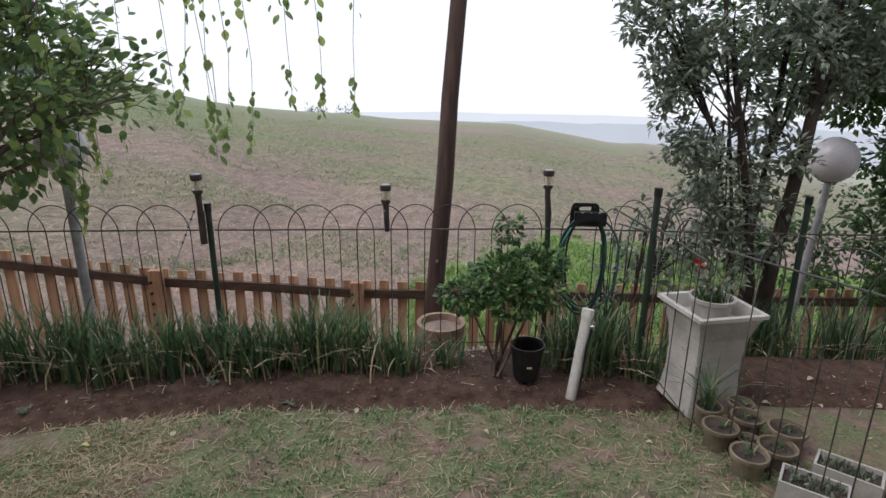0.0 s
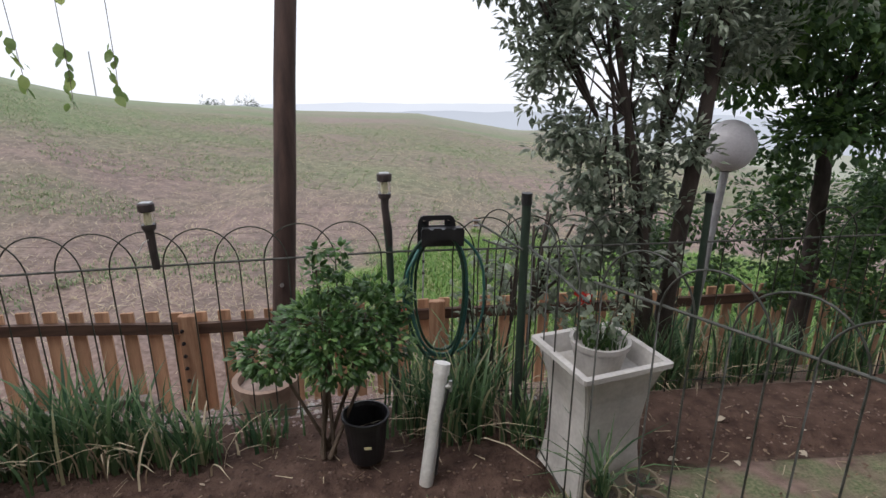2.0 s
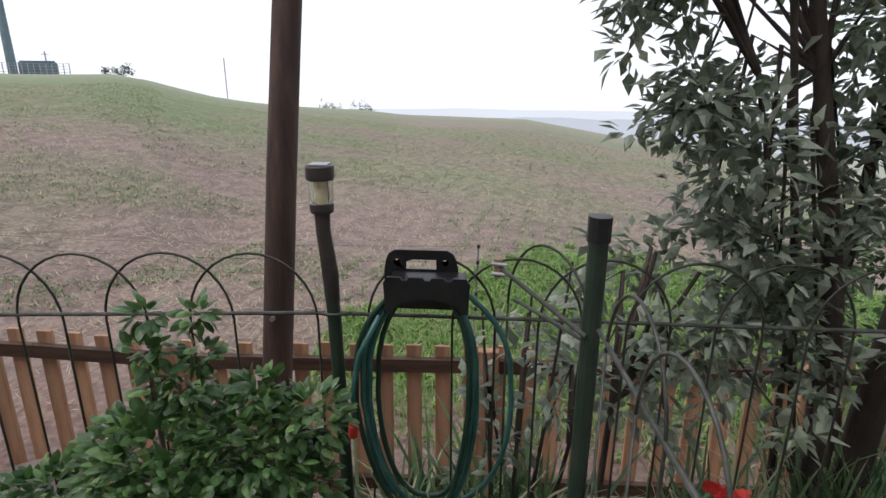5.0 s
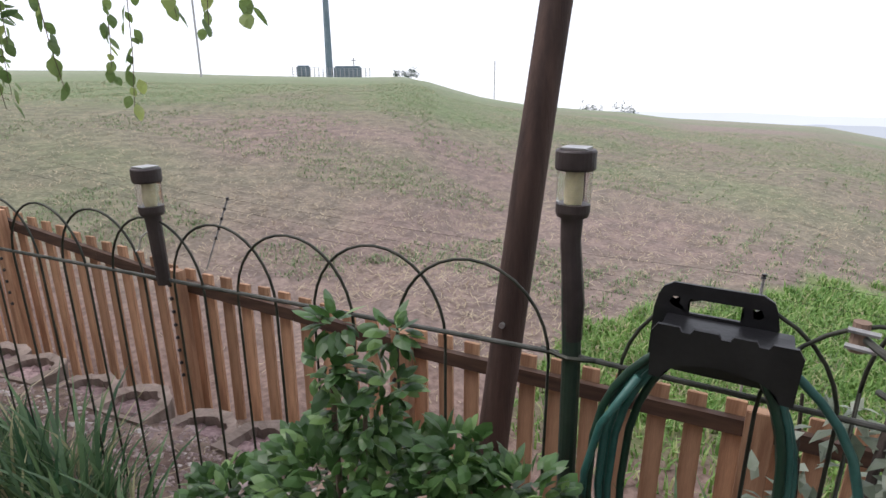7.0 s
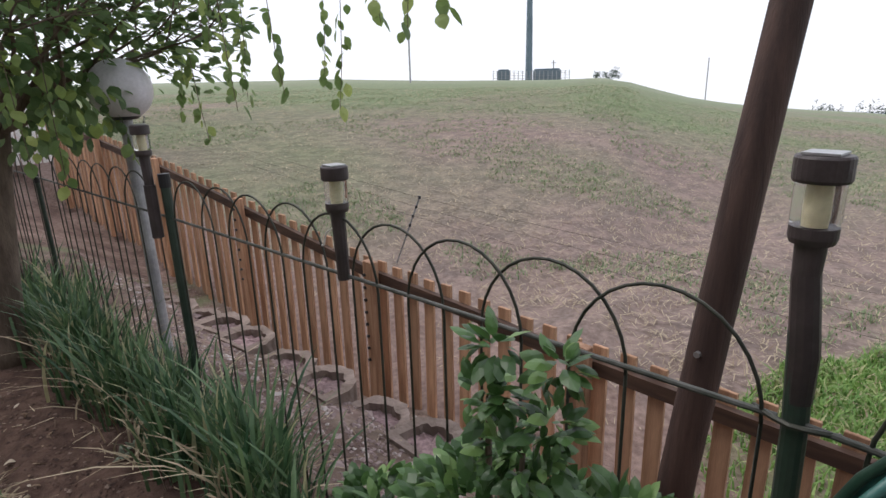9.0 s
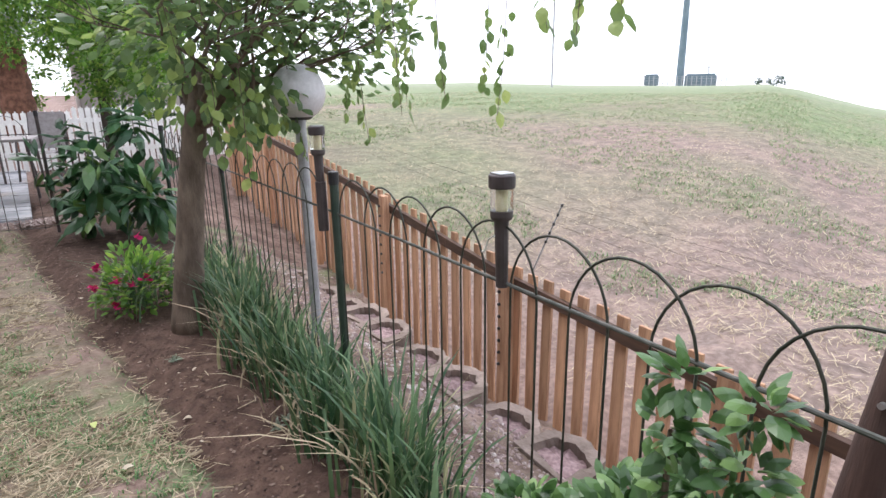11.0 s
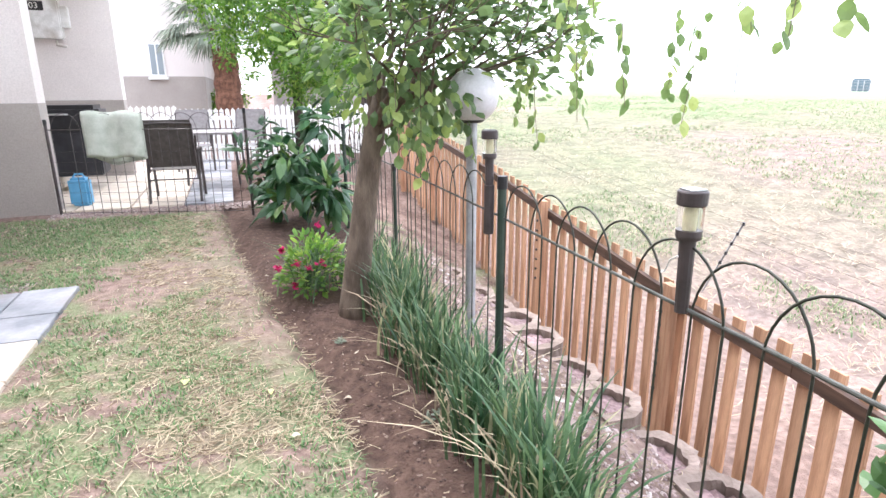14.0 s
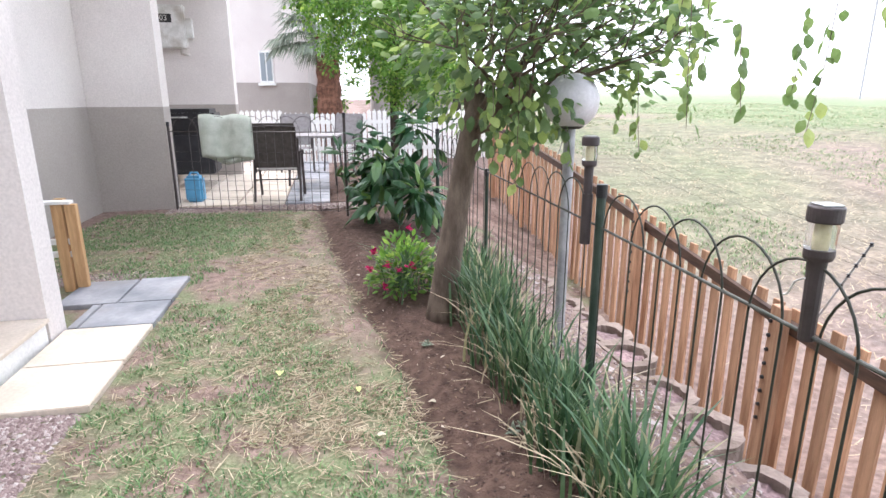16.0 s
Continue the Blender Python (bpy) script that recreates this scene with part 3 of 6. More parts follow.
part("clamp", bm, M["terracotta"], th, "rusty pipe clamp")
for dz in (-0.012, 0.012):
    bm = bmesh.new()
    tube(bm, [(-0.022, -0.004, dz), (0.014, -0.012, dz)], 0.0045, 6)
    part("bolt", bm, M["globe_stem"], th, "dull steel bolt")
SL = "weathered grey arched wire fence panel beside the planter"
wire_panel("wire_fence", (0.93, 3.20), (1.06, 2.99), label=SL, group="side fence panels", rail=0.86, top=1.03)
wire_panel("wire_fence", (1.085, 2.95), (1.125, 2.32), label=SL, group="side fence panels", mat=M["rail"], rail=0.90, top=1.05)
wire_panel("wire_fence", (1.13, 2.30), (2.1, 0.75), label=SL, group="side fence panels", mat=M["rail"], rail=0.98, top=1.13)
post("fence_post", 1.073, 2.971, 1.127, 0.02)
post("fence_post", -3.35, 2.74, 0.84, 0.013)
post("fence_post", -5.22, 2.48, 1.02)
post("fence_post", 2.235, 3.46, 1.0, 0.02, (-0.02, 0), z0=-0.4)


def lamp_head(th, z, x=0.0, y=0.0):
    """A solar lamp: socket, ring, clear lens with its core, cap with a panel."""
    for nm, prof, mt, lab in (
            ("socket", ((0.0, -0.045), (0.017, -0.045), (0.019, 0.0), (0.0, 0.0)), "brown_plastic", ""),
            ("ring", ((0.0, 0.0), (0.026, 0.0), (0.0285, 0.008), (0.0285, 0.022), (0.0, 0.022)), "brown_plastic", ""),
            ("core", ((0.0, 0.022), (0.013, 0.022), (0.014, 0.04), (0.013, 0.078), (0.0, 0.078)), "yellow", "yellowed ribbed light core"),
            ("lens", ((0.0265, 0.022), (0.0285, 0.028), (0.0285, 0.074), (0.027, 0.078)), "glass", "clear plastic lens"),
            ("cap", ((0.0, 0.078), (0.0315, 0.078), (0.0333, 0.082), (0.0333, 0.108), (0.0315, 0.111), (0.0, 0.112)), "brown_plastic", "")):
        bm = bmesh.new()
        lathe(bm, prof, 28, (x, y, z))
        part(nm, bm, M[mt], th, lab, smooth=False)
    bm = bmesh.new()
    box(bm, (x, y, z + 0.1135), (0.042, 0.042, 0.003))
    part("solar_panel", bm, M["silver"], th, "pale square solar panel")


def solar_on_post(x, y, lab):
    th = thing("solar_lamp_post", (x, y, 0), lab, "garden lamp", "solar lamps on fence posts")
    bm = bmesh.new()
    tube(bm, [(0.035, 0, -0.1), (0.015, 0, 0.83), (0.006, 0, 0.96)], 0.017, 14)
    part("shaft", bm, M["post_green"], th)
    bm = bmesh.new()
    tube(bm, [(0.014, 0, 0.86), (0.012, 0, 0.93), (0, 0, 1.04)], [0.0175, 0.0195, 0.0175], 12)
    part("stake", bm, M["brown_plastic"], th)
    bm = bmesh.new()
    tube(bm, [(-0.040, 0, 0.83), (-0.007, -0.018, 0.832), (0.015, -0.024, 0.832), (0.037, -0.018, 0.832), (0.070, 0, 0.83)], 0.0045, 6)
    part("clamp", bm, M["iron"], th)
    lamp_head(th, 1.083)
    return th


solar_on_post(0.468, 3.155, "brown solar lamp with yellowed core on a green fence post")
post("fence_post", -1.57, 2.95, 0.99)
for sx, sy, sz, slab in ((-0.510, 3.048, 0.79, "brown solar stake lamp tied with white cord to the fence rail"), (-1.592, 2.902, 0.858, "brown solar lamp strapped to a post among strap leaves")):
    th = thing("solar_lamp", (sx, sy, sz), slab, "garden lamp", "solar lamps")
    bm = bmesh.new()
    tube(bm, [(0.001, 0, 0.03), (-0.004, 0, 0.2)], [0.016, 0.018], 12)
    part("stake", bm, M["brown_plastic"], th)
    lamp_head(th, 0.205, -0.004)
    if sx > -1:
        bm = bmesh.new()
        tube(bm, [(-0.006, -0.019, 0.165), (-0.03, -0.022, 0.15), (-0.05, -0.02, 0.115), (-0.062, -0.02, 0.11)], 0.0022, 5)
        part("cord", bm, M["white_plastic"], th, "frayed white cord")
    else:
        bm = bmesh.new()
        tube(bm, [(0.0, 0, -0.10), (0.0, 0, 0.10)], [0.021, 0.021], 12)
        part("strap", bm, M["brown_plastic"], th)


# ---- wooden picket fence ----
def picket_fence():
    f = thing("picket_fence", (0, 0, 0), "brown stained wooden picket fence, faded orange where it climbs", "fence")
    x = 7.5
    i = 0
    rail_pts = []
    base = bpy.data.meshes.new("picket")
    bm = bmesh.new()
    box(bm, (0, 0, -0.80), (0.096, 0.022, 1.6), None)
    bmesh.ops.bevel(bm, geom=[e for e in bm.edges if all(v.co.z > -0.1 for v in e.verts)], offset=0.004, segments=1, affect="EDGES")
    bm.to_mesh(base)
    bm.free()
    base.materials.append(M["picket"])
    rng = random.Random(4)
    while x > -12:
        y, z = wood_line(x)
        y2, z2 = wood_line(x - 0.1)
        a = math.atan2(y2 - y, -0.1)
        o = new("picket", base)
        o.parent = f
        o.location = (x, y, z + rng.uniform(-0.008, 0.008))
        o.rotation_euler = (rng.uniform(-.01, .01), rng.uniform(-.012, .012), a)
        x -= 0.182 * abs(math.cos(a))
        i += 1
    for k, (a, b) in enumerate(zip(WOOD[1:], WOOD[2:])):
        if b[0] < -13:
            break
        n = Vector((b[1] - a[1], -(b[0] - a[0]), 0)).normalized() * -0.036
        for dz, nm in ((-0.125, "rail"), (-1.02, "rail"))[:1 if a[0] < 0.5 else 2]:
            bm = bmesh.new()
            A, B = Vector(a) + Vector((0, 0, dz)) + n, Vector(b) + Vector((0, 0, dz)) + n
            L = (B - A).length
            R = (B - A).to_track_quat("X", "Z").to_matrix().to_4x4()
            box(bm, (L / 2, 0, 0), (L - 0.004, 0.045, 0.088), Matrix.Translation(A) @ R)
            part(nm, bm, M["rail_wood"], f)
    for px in (6.9, 4.9, 2.9, 0.9, -1.1, -3.05, -5.1, -7.1, -9.1, -11.1):
        y, z = wood_line(px)
        bm = bmesh.new()
        box(bm, (px, y - 0.10, z - 0.76), (0.13, 0.07, 1.56), None, 0.004)
        part("post", bm, M["picket"], f)
        if -6 < px < -1:
            for k in range(8):
                bm = bmesh.new()
                bmesh.ops.create_cone(bm, cap_ends=True, segments=8, radius1=0.017, radius2=0.013, depth=0.02,
                                      matrix=Matrix.Translation((px - 0.04, y - 0.141, z - 0.10 - k * 0.11)) @ Euler((radians(90), 0, 0)).to_matrix().to_4x4())
                part("bolt", bm, M["black_plastic"], f)


picket_fence()

# utility pole that leans
th = thing("utility_pole", (-0.35, 4.69, -0.75), "weathered leaning creosoted timber utility pole", "pole")
bm = bmesh.new()
tube(bm, [(-0.01, -0.01, -0.2), (0.012, 0.01, 0.2), (0.12, 0.11, 1.6), (0.150, 0.25, 2.3), (0.215, 0.35, 3.15), (0.37, 0.55, 5.2), (0.53, 0.75, 7.4)], [0.088, 0.086, 0.080, 0.077, 0.073, 0.066, 0.06], 20)
part("shaft", bm, M["pole"], th, smooth=True)
bm = bmesh.new()
tube(bm, [(0.06, -0.045, 0.86), (0.06, 0.0, 0.86)], 0.014, 10)
part("bolt", bm, M["silver"], th)

# insulated wires beyond the wooden fence
RODS = ((0.80, 5.36, -0.45, 0.02, 0.0, 0.80), (-2.98, 5.02, -0.15, 0.24, 0.08, 0.58), (-8.1, 4.45, 0.45, 0.2, 0.08, 0.5))
tops = []
for x, y, z, lx, ly, h in RODS:
    th = thing("insulator_rod", (x, y, z), "thin pale leaning rod with black bead insulators behind the fence", "fence rod", "insulator rods")
    bm = bmesh.new()
    tube(bm, [(0, 0, 0), (lx, ly, h)], 0.007, 8)
    part("shaft", bm, M["globe_stem"], th)
    for k in range(5):
        f = 0.45 + 0.135 * k
        bm = bmesh.new()
        lathe(bm, ((0, -0.013), (0.014, -0.011), (0.008, 0.0), (0.014, 0.011), (0, 0.013)), 10, (lx * f, ly * f, h * f))
        part("insulator", bm, M["black_plastic"], th)
    tops.append((Vector((x, y, z)), Vector((lx, ly, h))))
for f in (0.72, 0.855, 0.99):
    th = thing("fence_wire", (0, 0, 0), "thin dark taut wire strung between the insulator rods", "wire", "insulated wires")
    bm = bmesh.new()
    pts = [Vector((6.5, 5.5, 0.2 * f))] + [o + v * f for o, v in tops]
    full = []
    for a, b in zip(pts, pts[1:]):
        full += [a.lerp(b, k / 6) - Vector((0, 0, 0.03 * math.sin(math.pi * k / 6))) for k in range(6)]
    tube(bm, full + [pts[-1]], 0.0009, 4)
    part("strand", bm, M["wire"], th)


# ---- globe lamps ----
def globe_lamp(x, y, zc, r, z0, lean, lab):
    th = thing("globe_lamp", (x, y, z0), lab, "garden lamp", "globe lamps")
    h = zc - z0
    bm = bmesh.new()
    tube(bm, [(-lean[0], -lean[1], 0), (0, 0, h - r * 0.95)], 0.03, 16)
    part("stem", bm, M["globe_stem"], th)
    bm = bmesh.new()
    lathe(bm, ((0, 0), (0.055, 0), (0.07, 0.012), (0.07, 0.024), (0, 0.024)), 24, (0, 0, h - r * 0.98))
    part("collar", bm, M["black_plastic"], th)
    bm = bmesh.new()
    bmesh.ops.create_uvsphere(bm, u_segments=40, v_segments=24, radius=r, matrix=Matrix.Translation((0, 0, h)))
    part("globe", bm, M["opal"], th, "white opal plastic globe", smooth=True)
    return th


globe_lamp(-2.50, 3.07, 1.30, 0.145, -0.1, (0.0, 0), "white opal globe on a grey stem beside the leafy tree")
globe_lamp(3.02, 4.6, 1.10, 0.19, height(3.10, 4.6) - 0.05, (0.14, 0), "white opal globe on a leaning grey stem under the dark tree")


# ---- white planter, pots, pipe, bucket ----
def planter():
    th = thing("planter", (1.295, 2.59, 0), "tall flared white concrete planter with stains", "planter", rz=14)
    bm = bmesh.new()
    prof = ((0.160, 0.0), (0.146, 0.06), (0.134, 0.18), (0.133, 0.30), (0.145, 0.43), (0.172, 0.53), (0.184, 0.557), (0.199, 0.560), (0.199, 0.580), (0.172, 0.580), (0.155, 0.50), (0.0, 0.48))
    for nm, pr in (("box", prof[:7]), ("rim", prof[6:10]), ("inner_shell", prof[9:])):
        bm = bmesh.new()
        rings = [[bm.verts.new((sx * r, sy * r, z)) for sx, sy in ((-1, -1), (1, -1), (1, 1), (-1, 1))] if r else [bm.verts.new((0, 0, z))] for r, z in pr]
        for a, b in zip(rings, rings[1:]):
            for k in range(4):
                bm.faces.new((a[k], a[(k + 1) % 4], b[(k + 1) % 4], b[k]) if len(b) > 1 else (a[k], a[(k + 1) % 4], b[0]))
        bmesh.ops.bevel(bm, geom=[e for e in bm.edges if abs(e.verts[0].co.z - e.verts[1].co.z) > 0.01 and len(e.link_faces) == 2], offset=0.006, segments=2, affect="EDGES")
        part(nm, bm, M["concrete_white"], th)
    p2 = thing("flower_pot", (1.295, 2.59, 0.49), "round white pot with a drooping plant standing in the planter", "flower pot")
    bm = bmesh.new()
    lathe(bm, ((0, 0), (0.085, 0), (0.108, 0.10), (0.118, 0.115), (0.12, 0.135), (0.106, 0.135), (0.098, 0.10), (0.0, 0.09)), 28)
    part("pot", bm, M["concrete_white"], p2, smooth=False)
    rng = random.Random(8)
    blades("foliage", [((rng.uniform(-.07, .07), rng.uniform(-.07, .07), 0.09), (0, 0, 0)) for _ in range(90)], M["lf_deep"], p2, (0.08, 0.2), 0.008, 0.5, rng)
    g = []
    bm = bmesh.new()
    for _ in range(7):
        a = rng.uniform(0, 6.28)
        e = Vector((math.cos(a) * 0.08, math.sin(a) * 0.08, rng.uniform(0.24, 0.36)))
        tube(bm, [(0, 0, 0.08), e * 0.6 + Vector((0, 0, 0.04)), e], 0.002, 4)
        for _ in range(9):
            g.append((e * rng.uniform(0.55, 1), (math.cos(a), math.sin(a), 0.2)))
    part("stem", bm, M["bark"], p2)
    leaves("foliage", g, 0.035, M["lf_grey"], p2, 0.9, rng)
    leaves("flower", [(Vector((-0.08, 0.0, 0.30)) + Vector((rng.uniform(-.02, .02), rng.uniform(-.02, .02), rng.uniform(-.02, .02))), (0, 0, 1)) for _ in range(24)], 0.032, M["petal_red"], p2, 1, rng)


planter()

POTS = ((1.24, 2.32, 0.068, 0.13), (1.43, 2.38, 0.065, 0.12), (1.235, 2.16, 0.082, 0.12), (1.40, 2.245, 0.076, 0.125), (1.555, 2.16, 0.088, 0.12), (1.45, 2.04, 0.085, 0.10), (1.285, 1.965, 0.082, 0.11), (1.36, 2.12, 0.05, 0.08))


def small_pots():
    rng = random.Random(12)
    for i, (x, y, r, h) in enumerate(POTS):
        th = thing("flower_pot", (x, y, 0), ("small weathered clay pot with dry soil", "small weathered clay pot with a sprout of strap leaves")[i in (0, 3)], "flower pot", "small pots beside the planter")
        bm = bmesh.new()
        lathe(bm, ((0, 0), (r * 0.7, 0), (r * 0.93, h - 0.02), (r * 1.03, h - 0.018), (r * 1.03, h), (r * 0.9, h), (r * 0.85, h - 0.02)), 22)
        part("pot", bm, M["pot_dull"], th)
        bm = bmesh.new()
        lathe(bm, ((0, 0.006), (r * 0.5, 0.002), (r * 0.87, 0)), 16, (0, 0, h - 0.02))
        part("soil", bm, M["bark_dark"], th)
        n = 34 if i == 0 else 12
        blades("sprout", [((rng.uniform(-.03, .03), rng.uniform(-.03, .03), h - 0.02), (0, 0, 0)) for _ in range(n)], M["blade"], th, (0.18, 0.42) if i == 0 else (0.02, 0.06), 0.009, 0.55, rng)
    for x, y, w, d, rz, lab in ((1.455, 1.76, 0.25, 0.14, -34, "dull grey-white planting trough with small succulents"), (1.665, 1.87, 0.25, 0.13, -38, "dull grey-white planting trough with dry soil")):
        th = thing("planting_trough", (x, y, 0), lab, "planter", "planting troughs", rz=rz)
        bm = bmesh.new()
        for c, s in (((0, d / 2, 0.06), (w, 0.01, 0.12)), ((0, -d / 2, 0.06), (w, 0.01, 0.12)), ((w / 2 - .005, 0, 0.06), (0.01, d - .01, 0.12)), ((-w / 2 + .005, 0, 0.06), (0.01, d - .01, 0.12)), ((0, 0, 0.01), (w - .02, d - .01, 0.02))):
            box(bm, c, s)
        part("trough", bm, M["concrete_white"], th)
        bm = bmesh.new()
        box(bm, (0, 0, 0.058), (w - 0.022, d - 0.012, 0.08))
        part("soil", bm, M["bark_dark"], th)
        leaves("succulent", [((rng.uniform(-w / 2.5, w / 2.5), rng.uniform(-d / 3, d / 3), 0.10), (0, 0, 1)) for _ in range(70)], 0.035, M["lf_grey"], th, 0.5, rng, -0.3)


small_pots()

th = thing("standpipe", (0.615, 2.66, 0), "dirty white plastic standpipe leaning with a cap and black cable", "pipe")
top = Vector((0.068, 0.085, 0.46))
bm = bmesh.new()
tube(bm, [(-0.01, -0.01, -0.06), top], 0.030, 20)
part("shaft", bm, M["white_plastic"], th)
bm = bmesh.new()
tube(bm, [top - Vector((0.006, 0.008, 0.04)), top + Vector((0.002, 0.002, 0.006))], 0.035, 20)
part("cap", bm, M["white_plastic"], th)
bm = bmesh.new()
tube(bm, [(0.03, -0.028, 0.0), (0.045, -0.01, 0.12), (0.062, 0.02, 0.26), (0.09, 0.045, 0.36)], 0.006, 7)
part("cable", bm, M["black_plastic"], th)
bm = bmesh.new()
tube(bm, [(0.08, 0.06, 0.37), (0.105, 0.05, 0.375)], 0.012, 9)
tube(bm, [(0.10, 0.05, 0.35), (0.10, 0.05, 0.40)], 0.008, 8)
part("tap", bm, M["silver"], th)

th = thing("bucket", (0.355, 2.79, 0), "black plastic bucket with a small pale label", "bucket")
bm = bmesh.new()
lathe(bm, ((0, 0), (0.075, 0), (0.096, 0.20), (0.104, 0.202), (0.104, 0.216), (0.096, 0.217), (0.090, 0.20), (0.070, 0.012), (0, 0.012)), 30)
part("body", bm, M["black_plastic"], th)
bm = bmesh.new()
box(bm, (0.008, -0.0875, 0.10), (0.03, 0.002, 0.012), None)
part("label_plate", bm, M["yellow"], th, "small pale label plate")


# ---- hose hanger ----
def hose():
    th = thing("hose_hanger", (0.722, 3.125, 0), "black plastic hose hanger hooked on the fence rail", "hose hanger")
    def plate(nm, outline, y0, th_, holes=()):
        bm = bmesh.new()
        n = len(outline)
        f = [bm.verts.new((x, y0, z)) for x, z in outline]
        g = [bm.verts.new((x, y0 + th_, z)) for x, z in outline]
        bm.faces.new(f)
        bm.faces.new(g[::-1])
        for k in range(n):
            bm.faces.new((f[k], f[(k + 1) % n], g[(k + 1) % n], g[k]))
        bmesh.ops.triangulate(bm, faces=bm.faces[:])
        part(nm, bm, M["black_plastic"], th)
    # back plate round a handle slot, in one outline with a seam
    bx, bz = -0.02, -0.01
    for out in ([(-0.090, 0.86), (0.090, 0.86), (0.088, 0.962), (-0.088, 0.962)], [(-0.088, 0.962), (-0.036, 0.962), (-0.040, 0.974), (-0.036, 0.986), (-0.050, 0.986), (-0.052, 0.972), (-0.060, 0.970), (-0.066, 0.976), (-0.062, 0.986), (-0.083, 0.986)],
                [(0.036, 0.962), (0.088, 0.962), (0.083, 0.986), (0.062, 0.986), (0.066, 0.976), (0.060, 0.970), (0.052, 0.972), (0.050, 0.986), (0.036, 0.986), (0.040, 0.974)], [(-0.083, 0.986), (0.083, 0.986), (0.077, 1.000), (0.062, 1.009), (-0.062, 1.009), (-0.077, 1.000)]):
        plate("back_plate", [(px + bx, pz + bz) for px, pz in out], 0.02, 0.006)
    arch = [(0.078 * math.cos(math.pi * k / 10), 0.872 + 0.034 * math.sin(math.pi * k / 10)) for k in range(11)]
    plate("front_plate", [(0.095, 0.872), (0.098, 0.945), (0.090, 0.958), (0.06, 0.958), (0.056, 0.951), (0.044, 0.951), (0.04, 0.958), (0.012, 0.958), (0.008, 0.951), (-0.004, 0.951), (-0.008, 0.958),
                          (-0.04, 0.958), (-0.044, 0.951), (-0.056, 0.951), (-0.06, 0.958), (-0.090, 0.958), (-0.098, 0.945), (-0.095, 0.872)] + arch[::-1], -0.058, 0.007)
    bm = bmesh.new()
    box(bm, (0, -0.016, 0.944), (0.176, 0.074, 0.006), None, 0.002)
    part("saddle", bm, M["black_plastic"], th)
    hs = thing("garden_hose", (0.722, 3.105, 0), "coiled green garden hose with a red connector hung over the hanger", "hose")
    for i, (wl, wr, low) in enumerate(((0.175, 0.10, 0.29), (0.155, 0.115, 0.32), (0.14, 0.125, 0.305), (0.125, 0.105, 0.335), (0.165, 0.20, 0.30))):
        pts, mid, half = [], (0.938 + low) / 2, (0.938 - low) / 2
        for k in range(37):
            a = 2 * math.pi * k / 36
            sx, cz = math.sin(a), math.cos(a)
            w = wr if sx > 0 else wl
            narrow = 1 - 0.42 * max(0, cz) ** 2 - (0.12 * max(0, -cz) if i < 4 else 0)
            pts.append((math.copysign(abs(sx) ** 0.75, sx) * w * narrow + 0.006 * math.sin(2 * a + i), -0.022 + 0.009 * i, mid + half * math.copysign(abs(cz) ** (0.6 if cz > 0 else 1), cz)))
        bm = bmesh.new()
        tube(bm, pts, 0.0068, 8, False)
        part("coil", bm, M["hose_green" if i % 3 else "hose_dark"], hs, "" if i % 3 else "darker green coil", smooth=True)
    bm = bmesh.new()
    tube(bm, [(-0.185, -0.035, 0.535), (-0.18, -0.035, 0.575)], 0.012, 10)
    part("connector", bm, M["red"], hs, "red plastic connector")
    bm = bmesh.new()
    tube(bm, [(-0.11, -0.03, 0.86), (-0.16, -0.035, 0.76), (-0.18, -0.035, 0.66), (-0.18, -0.035, 0.575)], 0.0065, 8)
    part("tail", bm, M["hose_green"], hs, smooth=True)


hose()


# ---- plants ----
def clump(x, y, n, h, rng, spread=0.12):
    th = thing("strap_leaf_plant", (x, y, 0), "", "plant", "strap-leaved plants along the fence")
    dry = h[1] < 0.45
    th.location.z = min(0, height(x, y)) - 0.01
    tagged(th, "clump of long green strap leaves with dry tips beside the fence" if dry else "tall dense clump of dark green strap leaves")
    blades("foliage", [((rng.gauss(0, spread), rng.gauss(0, spread * 0.7), 0), (0, 0, 0)) for _ in range(n)], M["blade"], th, h, 0.015, 0.27, rng, seg=5)
    n2 = n // 4
    blades("dry_foliage", [((rng.gauss(0, spread * 1.1), rng.gauss(-0.03, spread * 0.8), 0), (0, 0, 0)) for _ in range(n2)], M["straw"], th, (h[0] * 0.6, h[1] * 0.75), 0.010, 0.7, rng, "dry straw-coloured old leaves", seg=4)


rng = random.Random(21)
for x, n, h, s in ((-0.1, 60, (0.12, 0.30), 0.09), (-0.42, 110, (0.2, 0.46), 0.10), (-0.66, 150, (0.25, 0.55), 0.10), (-0.9, 170, (0.25, 0.58), 0.11), (-1.1, 150, (0.2, 0.48), 0.12), (-1.28, 120, (0.2, 0.45), 0.12),
                   (-1.55, 150, (0.25, 0.5), 0.12), (-1.82, 160, (0.25, 0.55), 0.12), (-2.1, 170, (0.3, 0.6), 0.13), (-2.4, 170, (0.3, 0.62), 0.13), (-2.75, 170, (0.3, 0.62), 0.13), (-3.1, 150, (0.3, 0.6), 0.13), (-3.5, 130, (0.25, 0.55), 0.13), (-0.78, 110, (0.3, 0.6), 0.08), (-1.4, 110, (0.25, 0.5), 0.09), (-1.7, 90, (0.2, 0.5), 0.13), (-2.25, 90, (0.25, 0.55), 0.14)):
    clump(x + rng.uniform(-0.05, 0.05), fence_y(x) - 0.14 + rng.uniform(-0.06, 0.05), int(n * rng.uniform(0.45, 0.75)), (h[0], h[1] * rng.uniform(0.85, 1.1)), rng, s * rng.uniform(0.55, 0.9))
